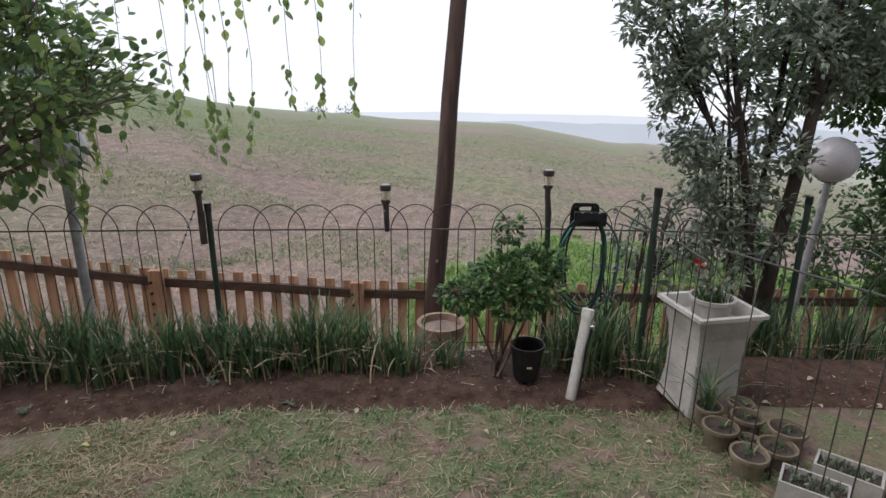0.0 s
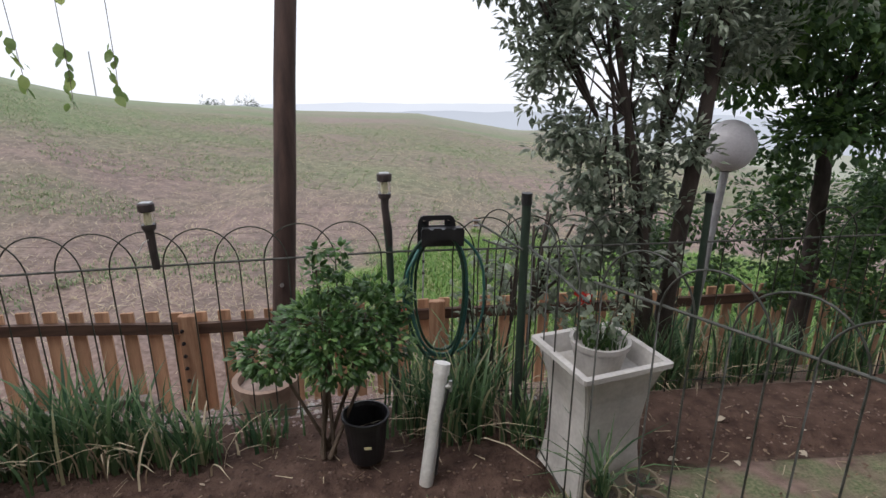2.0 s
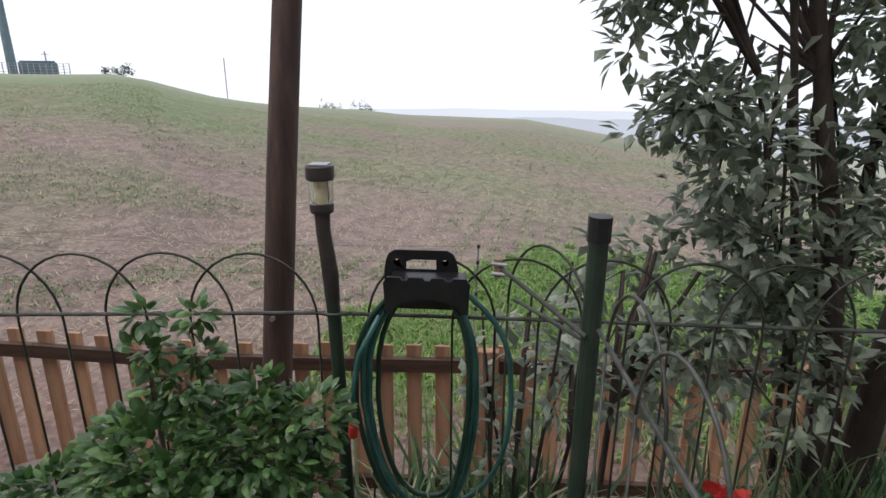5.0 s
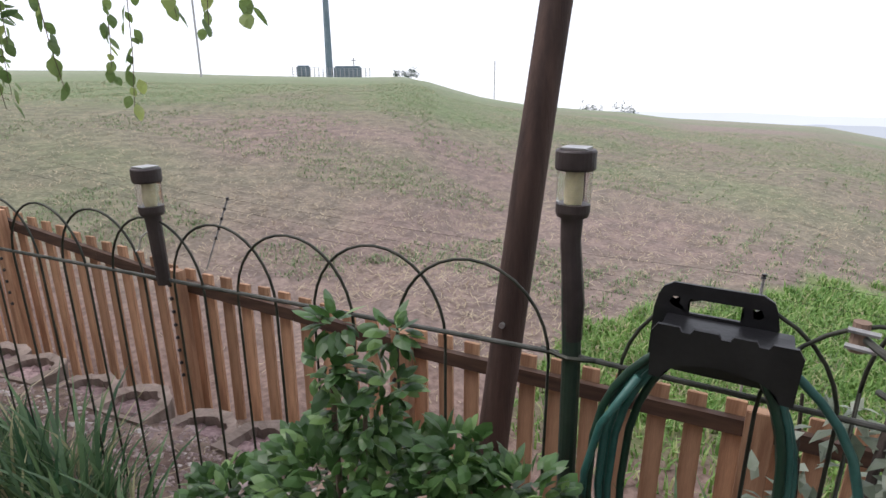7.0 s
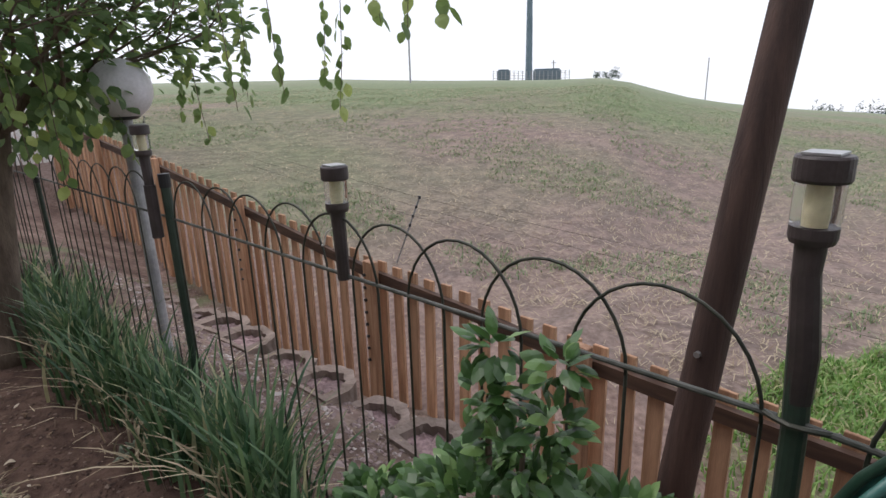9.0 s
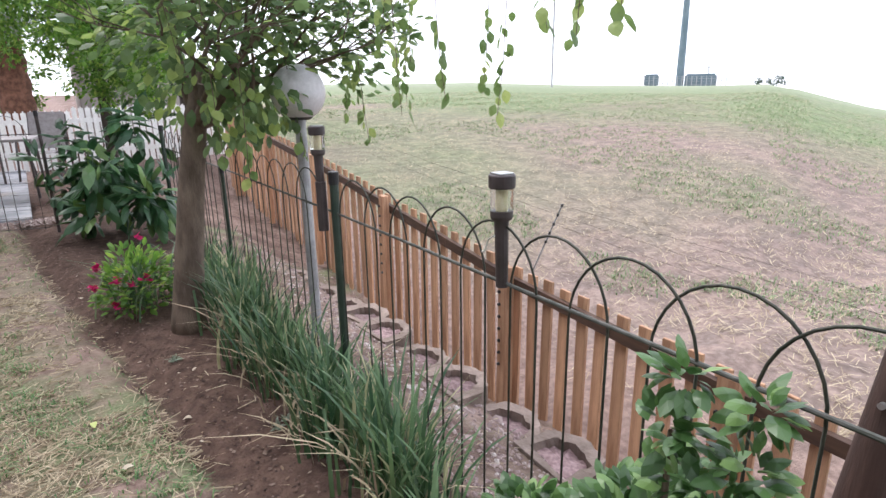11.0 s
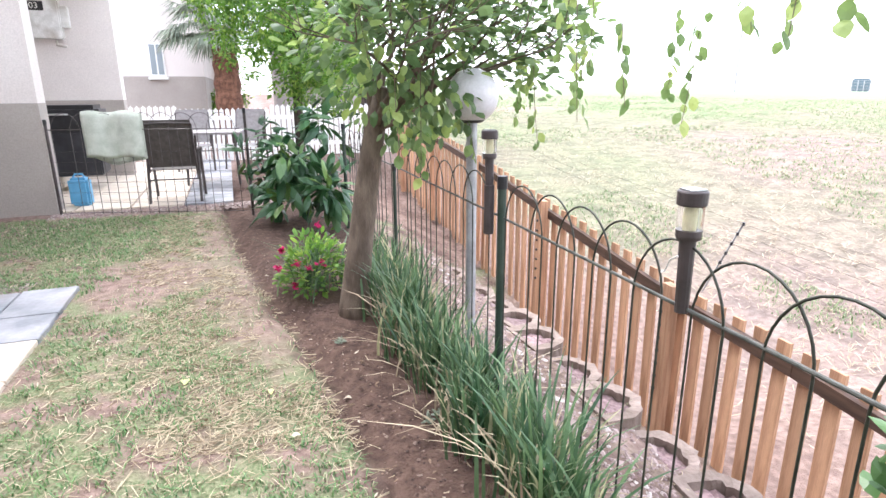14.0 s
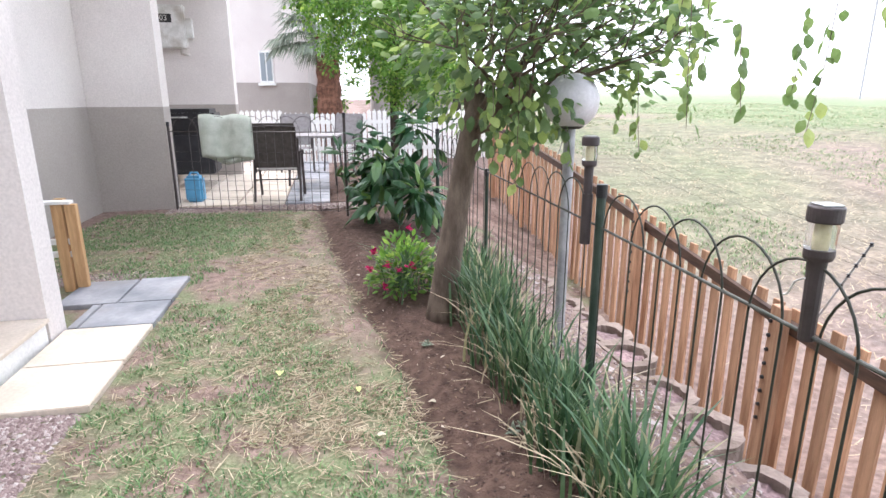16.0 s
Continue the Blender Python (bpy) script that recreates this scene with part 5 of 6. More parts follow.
def field_tufts():
    rng = random.Random(73)
    g, v, s = [], [], []
    for _ in range(60000):
        r = 4 + 46 * rng.random() ** 1.5
        a = radians(rng.uniform(-35, 85))
        x, y = 0.6 - r * math.sin(a), 2.4 + r * math.cos(a)
        wy = wood_line(min(11.9, max(-19.9, x)))[0]
        d = y - wy
        if d < 0.6:
            continue
        if noise.noise(Vector((x * 0.35, y * 0.35, 4))) > 0.20 - 0.02 * d and d > 1.9:
            if x > -1.5 and d < 22 and abs(((x - 0.13 * y) / 0.5) % 1 - 0.5) < 0.25:
                continue
            for _ in range(4):
                g.append(((x + rng.gauss(0, .05), y + rng.gauss(0, .05), height(x, y) - 0.02), (0, 0, 0)))
        if rng.random() < (0.75 if d > 2.0 + 0.9 * noise.noise(Vector((x, y, 1))) + 0.06 * max(0, -x) else 0.04):
            s.append((x, y, rng.uniform(0.04, 0.10) + r * 0.0022))
    for _ in range(60000):
        x = rng.uniform(-0.9, 9)
        d = rng.uniform(0.5, 7.5)
        if d > min(6.8, 3.0 + 1.3 * (x + 0.9)) + 0.8 * noise.noise(Vector((x * 2, d * 2, 0))) or rng.random() > 0.10 + (d - 0.4) * 0.55:
            continue
        y = wood_line(x)[0] + d
        v.append(((x, y, height(x, y) - 0.01), (0, 0, 0)))
    blades("field_grass", g, M["fieldgrass"], None, (0.05, 0.13), 0.016, 0.5, rng, "sparse young grass tufts on the ploughed field", "stuff", "grass", seg=2)
    blades("verge_grass", v, M["verge"], None, (0.08, 0.22), 0.02, 0.5, rng, "bright green grass along the fence line", "stuff", "grass", seg=2)
    V, F = [], []
    for x, y, L in s:
        for _ in range(2):
            x += rng.gauss(0, .1)
            y += rng.gauss(0, .1)
            a = rng.uniform(0, 6.28)
            z = height(x, y) + 0.02
            dx, dy = math.cos(a) * L, math.sin(a) * L
            wx, wy = -math.sin(a) * L * 0.045, math.cos(a) * L * 0.045
            k = len(V)
            V += [(x - wx, y - wy, z), (x + wx, y + wy, z), (x + dx + wx, y + dy + wy, z + 0.03), (x + dx - wx, y + dy - wy, z + 0.03)]
            F.append((k, k + 1, k + 2, k + 3))
    raw("field_straw", V, F, M["straw"], None, "pale straw and stubble on the field", kind="stuff", category="grass")


field_tufts()


# ---- blocks on the bank ----
def blocks():
    rng = random.Random(81)
    for k in range(10):
        x = -1.12 - 0.43 * k + rng.uniform(-0.04, 0.04)
        y = 3.88 + 0.07 * x + rng.uniform(-0.03, 0.03)
        th = thing("retaining_block", (x, y, height(x, y) - 0.14), "rough round-backed concrete retaining block filled with gravel", "block", "retaining blocks on the bank", rz=rng.uniform(-14, 14))
        # a thick shell, straight towards the garden and round towards the fence
        n, out, inn = 14, [], []
        for q in range(n + 1):
            a = math.pi * q / n
            out.append((0.195 * math.cos(a), 0.01 + 0.165 * math.sin(a)))
            inn.append((0.132 * math.cos(a), 0.01 + 0.105 * math.sin(a)))
        out = [(0.195, -0.13)] + out + [(-0.195, -0.13)]
        inn = [(0.132, -0.10)] + inn + [(-0.132, -0.10)]
        bm = bmesh.new()
        rows = []
        for ring, z in ((inn, 0.10), (inn, 0.20), (out, 0.205), (out, 0.10), (out, 0.0)):
            rows.append([bm.verts.new((px + rng.gauss(0, .007), py + rng.gauss(0, .007), z + rng.gauss(0, .003) * (z > 0.05))) for px, py in ring])
        for a, b in zip(rows, rows[1:]):
            for q in range(len(a)):
                q2 = (q + 1) % len(a)
                bm.faces.new((a[q], a[q2], b[q2], b[q]))
        part("shell", bm, M["block"], th)
        bm = bmesh.new()
        c = bm.verts.new((0, 0, 0.175))
        rim = [bm.verts.new((px * 1.04, py * 1.04, 0.15 + rng.uniform(-0.02, 0.015))) for px, py in inn]
        for q in range(len(rim)):
            bm.faces.new((c, rim[q], rim[(q + 1) % len(rim)]))
        part("fill", bm, M["gravel"], th, "earth and gravel fill")
    th = thing("terracotta_ring", (-0.19, 3.42, -0.16), "broken weathered terracotta planter ring on the bank", "planter")
    bm = bmesh.new()
    lathe(bm, ((0.13, 0), (0.15, 0), (0.165, 0.10), (0.175, 0.22), (0.145, 0.22), (0.14, 0.1)), 20)
    part("ring", bm, M["terracotta"], th)
    bm = bmesh.new()
    lathe(bm, ((0, 0.19), (0.08, 0.185), (0.143, 0.17)), 14)
    part("fill", bm, M["block"], th, "stony earth fill")


blocks()


def pebbles(name, pts, label, size=(0.008, 0.018), drop=False, mat="pebble"):
    rng = random.Random(91)
    V, F = [], []
    for x, y, z in pts:
        r = rng.uniform(*size)
        z = height(x, y) - r * 0.2 if drop else z
        a = rng.uniform(0, 6.28)
        k = len(V)
        for dx, dy, dz in ((1, 0, 0), (0, 1, 0), (-1, 0, 0), (0, -1, 0), (0.2, 0.1, 0.8)):
            V.append((x + r * (dx * math.cos(a) - dy * math.sin(a)) * rng.uniform(.7, 1.2), y + r * (dx * math.sin(a) + dy * math.cos(a)) * rng.uniform(.7, 1.2), z + r * dz * 0.8))
        F += [(k, k + 1, k + 4), (k + 1, k + 2, k + 4), (k + 2, k + 3, k + 4), (k + 3, k, k + 4)]
    raw(name, V, F, M[mat], None, label, kind="stuff", category="gravel")


rng = random.Random(92)
P = []
for _ in range(5200):
    u, v = rng.uniform(4.95, 6.4), rng.uniform(0.36, 0.80)
    q = HO @ Vector((u, v, 0))
    P.append((q.x, q.y, height(q.x, q.y) + 0.002))
for _ in range(900):
    u, v = rng.uniform(2.75, 3.05), rng.uniform(-0.3, 0.5)
    q = HO @ Vector((u, v, 0))
    P.append((q.x, q.y, 0.004))
for _ in range(1800):
    u, v = rng.uniform(-0.05, 0.35) * (1 if rng.random() < .7 else 0.4), rng.uniform(-0.05, 2.4)
    q = HO @ Vector((u, v, 0))
    P.append((q.x, q.y, 0.004))
for _ in range(2500):
    x, y = rng.uniform(-3.5, 0.2), rng.uniform(3.05, 4.3)
    P.append((x, y, height(x, y) + 0.003))
for _ in range(5200):
    x, y = rng.uniform(-7, 1), rng.uniform(3.2, 4.85)
    if noise.noise(Vector((x * 1.3, y * 1.3, 3))) > -0.15:
        P.append((x, y, height(x, y)))
pebbles("gravel_stones", [(rng.uniform(-5, 0.6), y, 0) for y in (rng.uniform(3.2, 4.7) for _ in range(420))], "rough fist-sized stones scattered over the bank", (0.02, 0.055), True)
pebbles("rubble", [(rng.uniform(-0.25, 1.3), y, 0) for y in (rng.uniform(3.2, 3.75) for _ in range(90))], "pale broken concrete rubble behind the fence", (0.015, 0.05), True, "concrete_white")
crumbs = []
for _ in range(5200):
    x = rng.uniform(-6.0, 3.2)
    y = edge(x) + abs(rng.gauss(0, 0.3)) + 0.01
    if y < fence_y(x):
        crumbs.append((x, y, height(x, y) + 0.001))
pebbles("soil_crumbs", crumbs, "small crumbs and clods of dark soil in the bed", (0.003, 0.011), False, "crumb")
pebbles("gravel", P, "purple and grey gravel and broken stones")


# ---- gate, furniture and things on the patio ----
def gate():
    g = wire_panel("wire_gate", (-6.48, -0.66), (-6.16, 1.38), rail=0.83, top=0.985, label="dark arched wire gate panel with square mesh", group="gate", mat=M["chair_metal"], mesh_low=True, zs=1.14, bottom=0.02)
    post("gate_post", -6.5, -0.67, 1.05, 0.016, group="gate posts", mat=M["chair_metal"], z0=-0.1)
    post("gate_post", -6.14, 1.45, 1.16, 0.016, group="gate posts", mat=M["chair_metal"], z0=-0.1)
    # towel over the gate
    th = thing("towel", (0, 0, 0), "thick pale green towel hung over the gate", "towel")
    rng = random.Random(3)
    V, F = [], []
    n, m = 22, 24
    for j in range(m + 1):
        for i in range(n + 1):
            f = i / n
            y = -0.27 + 0.62 * f
            x = -6.48 + 0.157 * (y + 0.66)
            s = j / m
            L = 0.48
            w = 0.012 * noise.noise(Vector((f * 7, s * 4, 1))) + 0.02 * math.sin(f * 9 + s * 2)
            if s < 0.5:
                z, off = 1.125 - (0.5 - s) * 2 * L, 0.03
            else:
                z, off = 1.125 - (s - 0.5) * 2 * (L + 0.08 * math.sin(f * 3)), -0.03
            if abs(s - 0.5) < 0.03:
                off, z = 0.0, 1.14
            V.append((x + off + w * (1 if off > 0 else 1), y, z + 0.012 * math.sin(f * 11)))
    for j in range(m):
        for i in range(n):
            a = j * (n + 1) + i
            F.append((a, a + 1, a + n + 2, a + n + 1))
    o = raw("cloth", V, F, M["towel"], th, smooth=True)
    md = o.modifiers.new("thick", "SOLIDIFY")
    md.thickness = 0.012


gate()


def sling_chair(loc, rz, fabric, label):
    th = thing("garden_chair", loc, label, "chair", "garden chairs on the patio", rz=rz)
    W, H, S = 0.58, 0.98, 0.43
    # the chair faces +x
    for sy in (-1, 1):
        y = sy * W / 2
        for nm, pts in (("leg", [(0.28, y, 0), (0.16, y, S + 0.18)]), ("leg", [(-0.30, y, 0), (-0.10, y, S + 0.2)])):
            bm = bmesh.new()
            tube(bm, pts, 0.017, 8)
            part(nm, bm, M["chair_metal"], th)
        bm = bmesh.new()
        tube(bm, [(-0.20, y, S + 0.22), (0.0, y, S + 0.24), (0.22, y, S + 0.22), (0.27, y, S + 0.17)], 0.02, 8)
        part("armrest", bm, M["chair_metal"], th, smooth=True)
        bm = bmesh.new()
        tube(bm, [(0.24, y * 0.92, S), (-0.2, y * 0.92, S - 0.03), (-0.34, y * 0.92, H)], 0.014, 8)
        part("side_rail", bm, M["chair_metal"], th)
    bm = bmesh.new()
    tube(bm, [(-0.34, -W * 0.46, H), (-0.35, 0, H + 0.01), (-0.34, W * 0.46, H)], 0.014, 8)
    part("top_rail", bm, M["chair_metal"], th)
    bm = bmesh.new()
    box(bm, (0.02, 0, S - 0.01), (0.44, W * 0.9, 0.008))
    part("seat", bm, fabric, th)
    bm = bmesh.new()
    box(bm, (0, 0, 0), (0.008, W * 0.9, 0.58), pose(-0.275, 0, S + 0.31, 0, -12.5, 0))
    part("backrest", bm, fabric, th)
    for y in (-0.05,):
        bm = bmesh.new()
        tube(bm, [(-0.2, -W / 2, 0.3), (-0.2, W / 2, 0.3)], 0.01, 6)
        part("stretcher", bm, M["chair_metal"], th)
    return th


sling_chair((-7.15, 0.45, 0.0), 188, M["mesh_brown"], "brown metal garden chair with dark brown mesh sling by the table")
sling_chair((-10.2, 0.10, 0.025), 10, M["mesh_grey"], "brown metal garden chair with grey mesh sling near the white fence")
sling_chair((-10.3, 0.95, 0.025), -15, M["mesh_grey"], "brown metal garden chair with grey mesh sling near the white fence")
bpy.data.objects["garden_chair"].rotation_euler.z = radians(185)
th = thing("patio_table", (-8.6, 0.70, 0.025), "small grey patio table with metal legs", "table")
bm = bmesh.new()
box(bm, (0, 0, 0.74), (0.8, 0.8, 0.03), None, 0.006)
part("tabletop", bm, M["mesh_grey"], th)
for sx in (-1, 1):
    for sy in (-1, 1):
        bm = bmesh.new()
        tube(bm, [(sx * 0.36, sy * 0.36, 0), (sx * 0.33, sy * 0.33, 0.73)], 0.018, 8)
        part("leg", bm, M["chair_metal"], th)

# covered barbecue on the ledge
th = thing("barbecue", tuple(HO @ Vector((-2.0, -0.42, 0.20))), "large black barbecue with a closed lid and an orange label", "barbecue", rz=8)
bm = bmesh.new()
box(bm, (0, 0.12, 0.32), (0.55, 0.98, 0.60), None, 0.02)
part("cabinet", bm, M["black_cover"], th)
bm = bmesh.new()
box(bm, (0, 0.12, 0.80), (0.62, 1.08, 0.36), None, 0.06)
part("lid", bm, M["black_plastic"], th)
bm = bmesh.new()
tube(bm, [(0.33, -0.3, 0.86), (0.36, -0.28, 0.86), (0.36, 0.28, 0.86), (0.33, 0.3, 0.86)], 0.012, 8)
part("handle", bm, M["silver"], th, "bright metal handle")
bm = bmesh.new()
box(bm, (0.312, -0.1, 0.76), (0.006, 0.12, 0.10))
part("label_plate", bm, M["red"], th, "orange red label plate")

th = thing("jerry_can", (-6.95, -0.60, 0.0), "translucent blue plastic jerry can beside the gate post", "container")
bm = bmesh.new()
box(bm, (0, 0, 0.19), (0.16, 0.22, 0.34), None, 0.03)
part("body", bm, M["blue"], th)
bm = bmesh.new()
tube(bm, [(0, -0.07, 0.35), (0, -0.04, 0.40), (0, 0.04, 0.40), (0, 0.07, 0.35)], 0.012, 8)
part("handle", bm, M["blue"], th)
th = thing("bowl", tuple(HO @ Vector((-1.2, -0.50, 0.22))), "shallow bright blue plastic bowl on the ledge", "bowl")
bm = bmesh.new()
lathe(bm, ((0, 0), (0.09, 0), (0.12, 0.07), (0.125, 0.072), (0.12, 0.075), (0.085, 0.01), (0, 0.01)), 22)
part("body", bm, M["blue"], th)

# meter box on the recess wall
th = thing("meter_box", tuple(HO @ Vector((-3.17, -0.62, 2.46))), "white wall-mounted meter box with a small dark plate", "meter box", rz=8)
bm = bmesh.new()
box(bm, (0, 0, 0), (0.24, 0.62, 0.66), None, 0.02)
part("case", bm, M["white_plastic"], th)
bm = bmesh.new()
box(bm, (0.122, 0.0, 0.12), (0.006, 0.24, 0.13))
part("dark_plate", bm, M["black_plastic"], th)
fc = bpy.data.curves.new("plate_number", "FONT")
fc.body, fc.size, fc.extrude, fc.align_x, fc.align_y = "03", 0.12, 0.001, "CENTER", "CENTER"
fc.materials.append(M["white_plastic"])
num = new("plate_number", fc)
num.parent = th
num.location, num.rotation_euler = (0.1275, 0.0, 0.12), (radians(90), 0, radians(90))
bm = bmesh.new()
box(bm, (0.02, 0.36, -0.02), (0.14, 0.10, 0.30), None, 0.01)
part("side_box", bm, M["white_plastic"], th)
bm = bmesh.new()
tube(bm, [(0.0, 0.2, -0.33), (0.05, 0.2, -0.42), (0.05, 0.33, -0.44)], 0.02, 8)
part("conduit", bm, M["white_plastic"], th)

# low timber frame by the column
th = thing("timber_frame", tuple(HO @ Vector((3.14, 0.06, 0))), "low frame of fresh pine posts with white cross bars", "timber frame", rz=8)
for dx, dy in ((0, 0), (0.0, 0.085), (-0.28, -0.1)):
    bm = bmesh.new()
    box(bm, (dx, dy, 0.31), (0.05, 0.07, 0.62), None, 0.003)
    part("post", bm, M["timber"], th)
for z in (0.635, 0.36, 0.27):
    bm = bmesh.new()
    box(bm, (0.0, -0.12, z), (0.07, 0.42, 0.022) if z > 0.5 else (0.02, 0.36, 0.04), Matrix.Translation((0, 0, 0)))
    part("bar", bm, M["white_paint"], th)


# ---- white picket fence beyond the patio ----
def white_fence():
    f = thing("white_picket_fence", (-11.5, -2.0, 0), "low white painted picket fence closing the patio", "fence", rz=6)
    bm = bmesh.new()
    box(bm, (0, 0, 0.52), (0.02, 0.08, 1.04))
    bmesh.ops.bevel(bm, geom=[e for e in bm.edges if all(v.co.z > 0.9 for v in e.verts) and abs(e.verts[0].co.y - e.verts[1].co.y) < .01], offset=0.03, segments=3, affect="EDGES")
    me = bpy.data.meshes.new("picket")
    bm.to_mesh(me)
    bm.free()
    me.materials.append(M["white_paint"])
    for i in range(56):
        o = new("picket", me)
        o.parent = f
        o.location = (0, i * 0.108, 0.06 if i < 15 or i > 30 else 0.0)
    for z in (0.3, 0.85):
        bm = bmesh.new()
        box(bm, (-0.035, 3.2, z), (0.04, 6.4, 0.08))
        part("rail", bm, M["white_paint"], f)


white_fence()

# ---- beyond: the neighbours, palm, lawn hedge ----
nb = thing("neighbour_house", (-20.5, -2.2, -0.5), "cream and grey neighbouring house with a white window", "house", rz=6)
bm = bmesh.new()
box(bm, (0, -3.0, 3.4), (6, 8.0, 3.8))
part("wall", bm, M["wall_light"], nb)
bm = bmesh.new()
box(bm, (0, -3.0, 1.1), (6.02, 8.02, 2.4))
part("wall", bm, M["wall_dark"], nb, "grey lower wall")
bm = bmesh.new()
box(bm, (-2, 4.6, 2.3), (4.0, 3.0, 4.6))
part("wall", bm, M["wall_dark"], nb, "grey side wing")
bm = bmesh.new()
box(bm, (0, -1, 5.5), (7.5, 14, 0.4))
part("roof", bm, M["wall_dark"], nb)
w = thing("window", (3.01, -0.2, 2.75))
w.parent = nb
for c, s, mt, nm in (((0, 0, 0), (0.06, 0.40, 0.92), "white_paint", "frame"), ((0.035, -0.09, 0), (0.01, 0.14, 0.80), "pane", "pane"), ((0.035, 0.09, 0), (0.01, 0.14, 0.80), "pane", "pane"), ((0.05, 0, -0.50), (0.16, 0.5, 0.07), "white_paint", "sill")):
    bm = bmesh.new()
    box(bm, c, s)
    part(nm, bm, M[mt], w)


def palm():
    th = thing("palm_tree", (-15.6, 0.0, -0.4), "fan palm with a shaggy brown trunk and grey-green fronds", "tree")
    rng = random.Random(101)
    bm = bmesh.new()
    pts, rs = [], []
    for k in range(16):
        pts.append((0.02 * math.sin(k), 0, -0.1 + k * 0.23))
        rs.append(0.36 + 0.04 * (k % 2) - 0.006 * k)
    tube(bm, pts, rs, 16)
    part("trunk", bm, M["palm_bark"], th)
    V, F = [], []
    for i in range(54):
        a, e = rng.uniform(0, 6.28), rng.uniform(-0.5, 0.9)
        d = Vector((math.cos(a) * math.cos(e), math.sin(a) * math.cos(e), math.sin(e)))
        c = Vector((0, 0, 3.5)) + d * rng.uniform(0.7, 1.1)
        s = d.cross(Vector((0, 0, 1))).normalized()
        for k in range(26):
            q = radians(-75 + 150 * k / 25)
            v = d * math.cos(q) + s * math.sin(q)
            L = 0.75 * rng.uniform(0.85, 1.1)
            t = c + v * L + Vector((0, 0, -0.35 * L))
            w_ = v.cross(Vector((0, 0, 1))).normalized() * 0.025
            b = len(V)
            V += [c, c + v * L * 0.6 + w_, t, c + v * L * 0.6 - w_]
            F.append((b, b + 1, b + 2, b + 3))
        b = len(V)
        V += [Vector((0, 0, 3.3)) - s * .02, Vector((0, 0, 3.3)) + s * .02, c + s * .02, c - s * .02]
        F.append((b, b + 1, b + 2, b + 3))
    raw("frond_crown", V, F, M["lf_grey"], th)


palm()
bushy("shrub", (-19.5, -1.0, 0), "green shrub on the neighbouring lawn", [((0, 0, 0.9), 0.6), ((0.2, 0.6, 1.3), 0.6), ((0, -0.7, 0.7), 0.4)], M["lf_bright"], 0.12, 1200, seed=111)
bushy("tree", (-14.5, 3.4, 0), "dense green tree behind the white fence", [((0, 0, 2.2), 1.0), ((0, -1.2, 2.6), 0.9), ((0.4, -0.4, 3.4), 1.1), ((0.2, 1.0, 1.6), 0.9), ((0, -0.6, 1.2), 0.7), ((0, 1.5, 3.0), 1.0)], M["lf_deep"], 0.12, 5000,
      [([(0, 0, -0.1), (0, 0, 1.0), (0.1, 0, 2.0)], [0.15, 0.12, 0.08])], seed=112, category="tree")


# ---- far things on the field ----
def polar(az, r):
    a = radians(az)
    x, y = 0.6 - r * math.sin(a), 2.4 + r * math.cos(a)
    return x, y, height(x, y)


x, y, z = polar(40.2, 160)
th = thing("telecom_tower", (x, y, z - 0.3), "tall blue-grey steel telecommunications monopole far off on the hill", "tower")
bm = bmesh.new()
tube(bm, [(0, 0, 0), (0, 0, 15), (0, 0, 38)], [0.95, 0.8, 0.5], 12)
part("shaft", bm, M["tower"], th)
for az, w, h, g in ((42.6, 3.6, 3.0, 0), (38.5, 7.2, 3.2, 1)):
    x, y, z = polar(az, 160)
    c = thing("equipment_cabin", (x, y, z - 0.2), "blue-grey equipment cabin beside the tower", "cabin", "equipment cabins", rz=az)
    bm = bmesh.new()
    box(bm, (0, 0, h / 2), (w, 3, h), None, 0.35)
    part("body", bm, M["tower"], c)
fn = thing("compound_fence", (0, 0, 0), "thin wire compound fence round the equipment cabins", "fence")
for k in range(19):
    x, y, z = polar(43.6 - 7.2 * k / 18, 157)
    bm = bmesh.new()
    box(bm, (x, y, z + 1.1), (0.14, 0.14, 2.6))
    part("post", bm, M["globe_stem"], fn)
for hgt in (0.5, 1.2, 1.8, 2.35):
    bm = bmesh.new()
    tube(bm, [Vector(polar(43.6 - 7.2 * k / 6, 157)) + Vector((0, 0, hgt)) for k in range(7)], 0.05, 4)
    part("wire", bm, M["globe_stem"], fn)
for az, r, h, rr in ((51.6, 90, 16, 0.14), (37.9, 200, 10.5, 0.2), (24.4, 165, 11, 0.15)):
    x, y, z = polar(az, r)
    u = thing("far_utility_pole", (x, y, z - 0.5), "thin timber utility pole far off on the field", "pole", "distant poles")
    bm = bmesh.new()
    tube(bm, [(0, 0, 0), (0, 0, h)], rr, 6)
    part("shaft", bm, M["globe_stem"], u)
    if az == 37.9:
        bm = bmesh.new()
        box(bm, (0, 0, h - 0.8), (1.8, 0.2, 0.2), pose(0, 0, 0, 0, 0, az))
        part("crossarm", bm, M["globe_stem"], u)
x, y, z = polar(33.0, 165)
bushy("far_bush", (x, y, z - 0.4), "rounded bush far off on the crest", [((0, 0, 1.2), 1.5), ((1.8, 1.2, 1.8), 1.6), ((-1.6, -1.0, 0.9), 1.3)], M["haze_bush"], 0.5, 700, seed=121)
rng = random.Random(123)
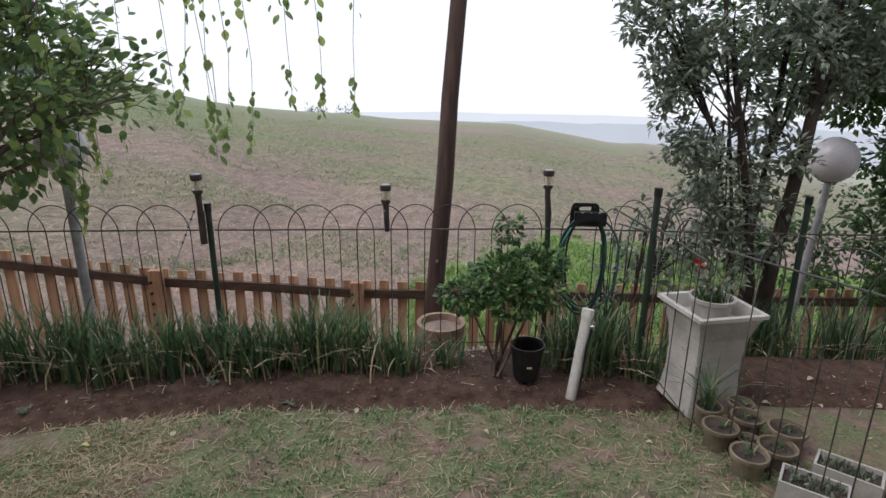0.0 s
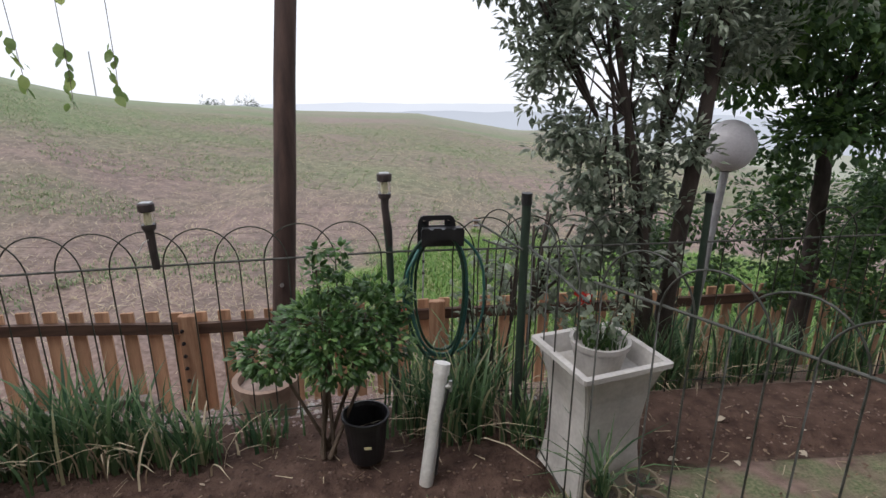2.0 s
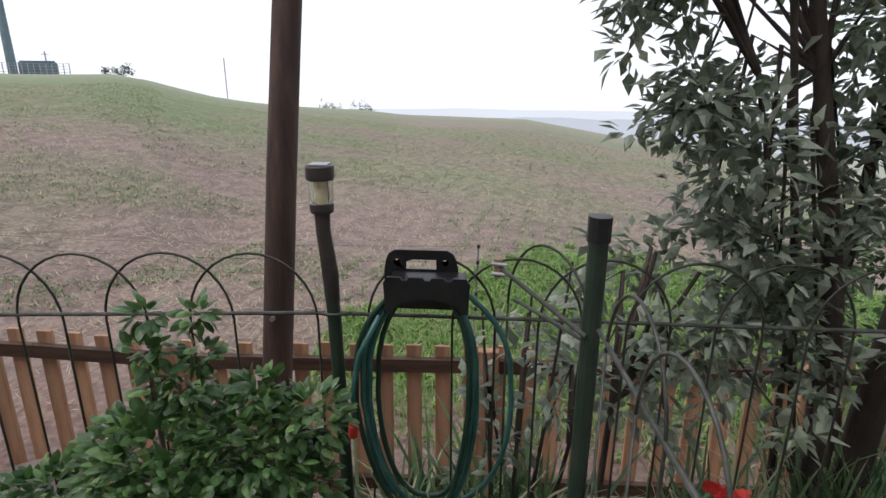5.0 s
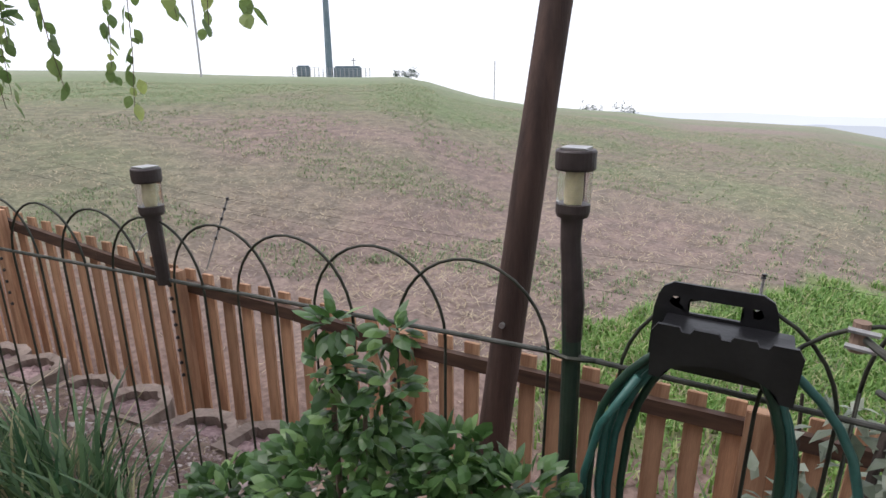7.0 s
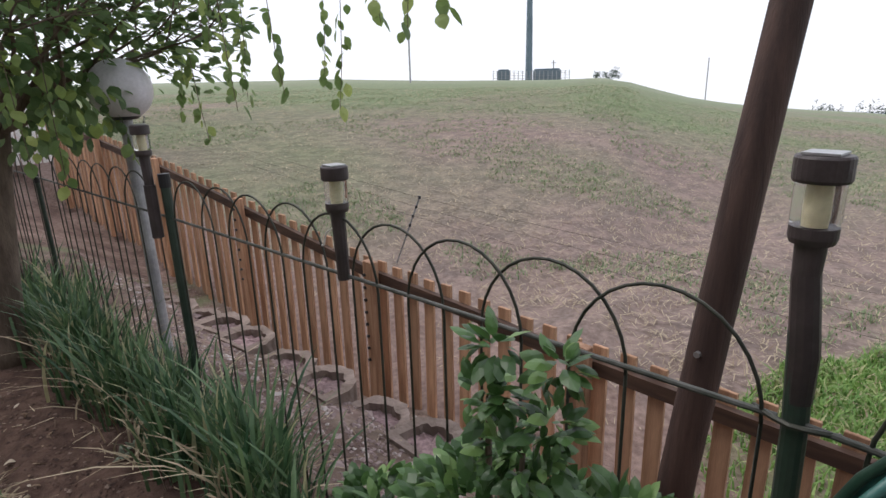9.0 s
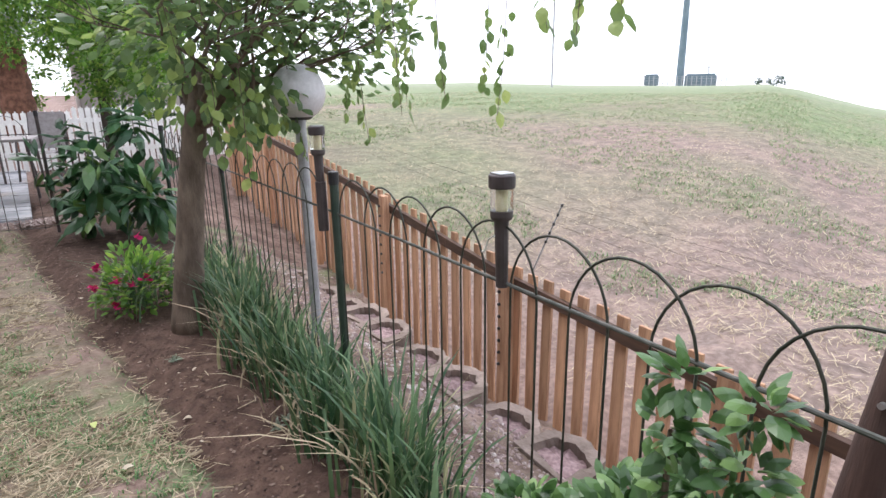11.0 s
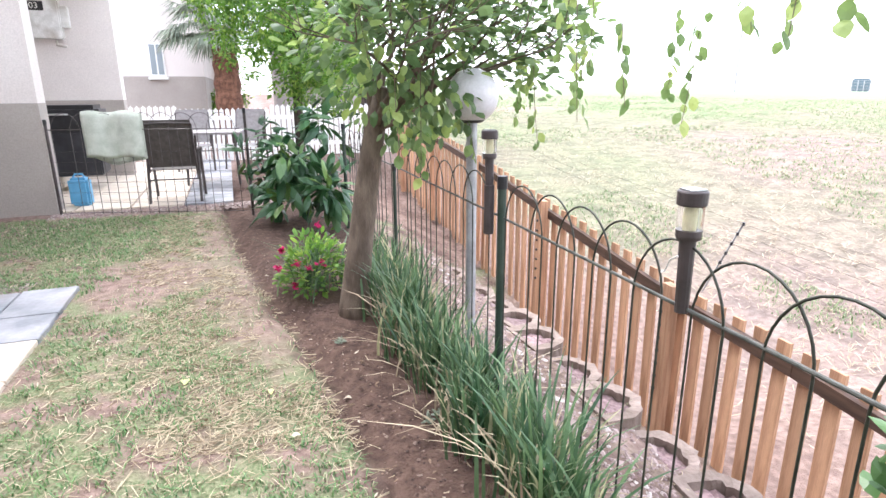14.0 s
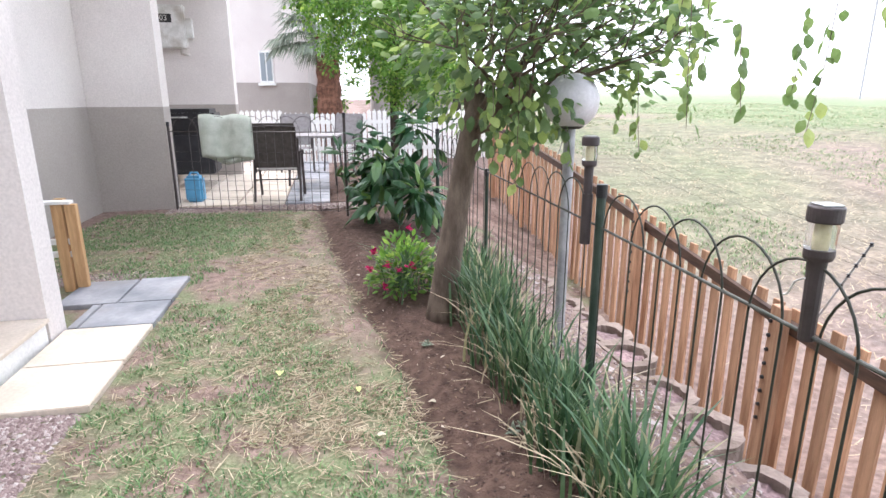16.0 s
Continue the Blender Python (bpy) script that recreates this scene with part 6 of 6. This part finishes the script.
for az in (11.2, 11.5, 11.9, 12.2, 12.8, 14.2, 14.6, 14.9, 15.2, 15.5, 15.9):
    a, r = radians(az), 330
    x, y, z = 0.6 - r * math.sin(a), 2.4 + r * math.cos(a), 1.3 - r * 0.064
    s = rng.uniform(1.2, 2.6)
    bushy("far_tree", (x, y, z - 1), "small dark tree in a row far off in the haze", [((0, 0, 2.2 * s), s * 0.9), ((0, 0, 1.2 * s), s * 1.1), ((rng.uniform(-1, 1), 0, 3.2 * s), s * 0.5)], M["haze_bush"], 0.9, 90,
          [([(0, 0, 0), (0, 0, 2), (0, 0, 3)], [0.2, 0.2, 0.1])], seed=int(az * 10), category="tree")


# fallen leaves and small weeds
def litter():
    rng = random.Random(141)
    for i, (x, y, s, m, lab) in enumerate(((-2.02, 1.56, 0.062, "leaf_yellow", "fresh yellow-green fallen leaf on the lawn"), (-1.83, 1.96, 0.04, "leaf_yellow", "small yellow-green fallen leaf by the soil"),
                                          (-1.46, 2.08, 0.045, "leaf_pale", "curled pale dry leaf on the lawn"), (-3.56, 1.24, 0.035, "leaf_pale", "curled pale dry leaf on the lawn"), (-1.85, 2.30, 0.04, "leaf_pale", "curled pale dry leaf on bare soil"),
                                          (1.75, 2.7, 0.05, "leaf_pale", "curled pale dry leaf on bare soil"), (1.95, 2.55, 0.04, "leaf_pale", "curled pale dry leaf on bare soil"), (2.1, 2.9, 0.05, "leaf_pale", "curled pale dry leaf on bare soil"),
                                          (1.7, 3.0, 0.04, "leaf_pale", "curled pale dry leaf on bare soil"), (0.1, 2.2, 0.035, "leaf_pale", "curled pale dry leaf on the lawn"), (0.9, 2.15, 0.035, "leaf_pale", "curled pale dry leaf on the lawn"),
                                          (2.3, 2.6, 0.05, "leaf_pale", "curled pale dry leaf on bare soil"), (-2.6, 1.0, 0.035, "leaf_pale", "curled pale dry leaf on the lawn"), (-0.6, 2.4, 0.04, "leaf_pale", "curled pale dry leaf on bare soil"))):
        a = rng.uniform(0, 6.28)
        V, F = [], []
        for k in range(7):
            f = k / 6
            w = 0.32 * s * math.sin(math.pi * min(1, f * 0.93 + 0.04)) ** 0.8
            for q in (-1, 0, 1):
                px, py = (f - 0.5) * s, q * w
                V.append((px * math.cos(a) - py * math.sin(a), px * math.sin(a) + py * math.cos(a), 0.012 + 0.25 * abs(q) * w + 0.006 * math.sin(f * 4)))
        for k in range(6):
            for q in (0, 1):
                b = k * 3 + q
                F.append((b, b + 1, b + 4, b + 3))
        th = thing("fallen_leaf", (x, y, height(x, y) + 0.004), lab, "leaf")
        raw("blade", V, F, M[m], th, smooth=True)
    for x, y in ((-1.54, 2.69), (-1.5, 2.62), (-1.0, 2.5), (-2.4, 2.3), (0.05, 2.55)):
        th = thing("weed", (x, y, height(x, y) - 0.003), "small blue-green weed rosette on the bare soil", "weed")
        leaves("foliage", [(Vector((rng.gauss(0, .012), rng.gauss(0, .012), 0.012)), (rng.gauss(0, 1), rng.gauss(0, 1), 0.5)) for _ in range(22)], 0.035, M["lf_grey"], th, 0.45, rng, 0)


litter()


def leaf_litter():
    """Small dry leaves blown under the trees and along the bed."""
    rng = random.Random(151)
    spots = []
    for _ in range(420):
        x, y = rng.uniform(1.25, 3.6), rng.uniform(1.7, 3.3)
        spots.append((Vector((x, y, max(height(x, y), -0.05) + 0.008)), (rng.gauss(0, 1), rng.gauss(0, 1), 0.15)))
    for _ in range(260):
        x = rng.uniform(-4.6, 0.9)
        y = edge(x) + abs(rng.gauss(0.08, 0.22))
        if y < fence_y(x):
            spots.append((Vector((x, y, height(x, y) + 0.006)), (rng.gauss(0, 1), rng.gauss(0, 1), 0.15)))
    leaves("leaf_litter", spots, 0.026, M["leaf_litter"], None, 0.5, rng, 0.0, label="small brown and pale dry leaves strewn on the soil", kind="stuff", category="leaf litter")


leaf_litter()
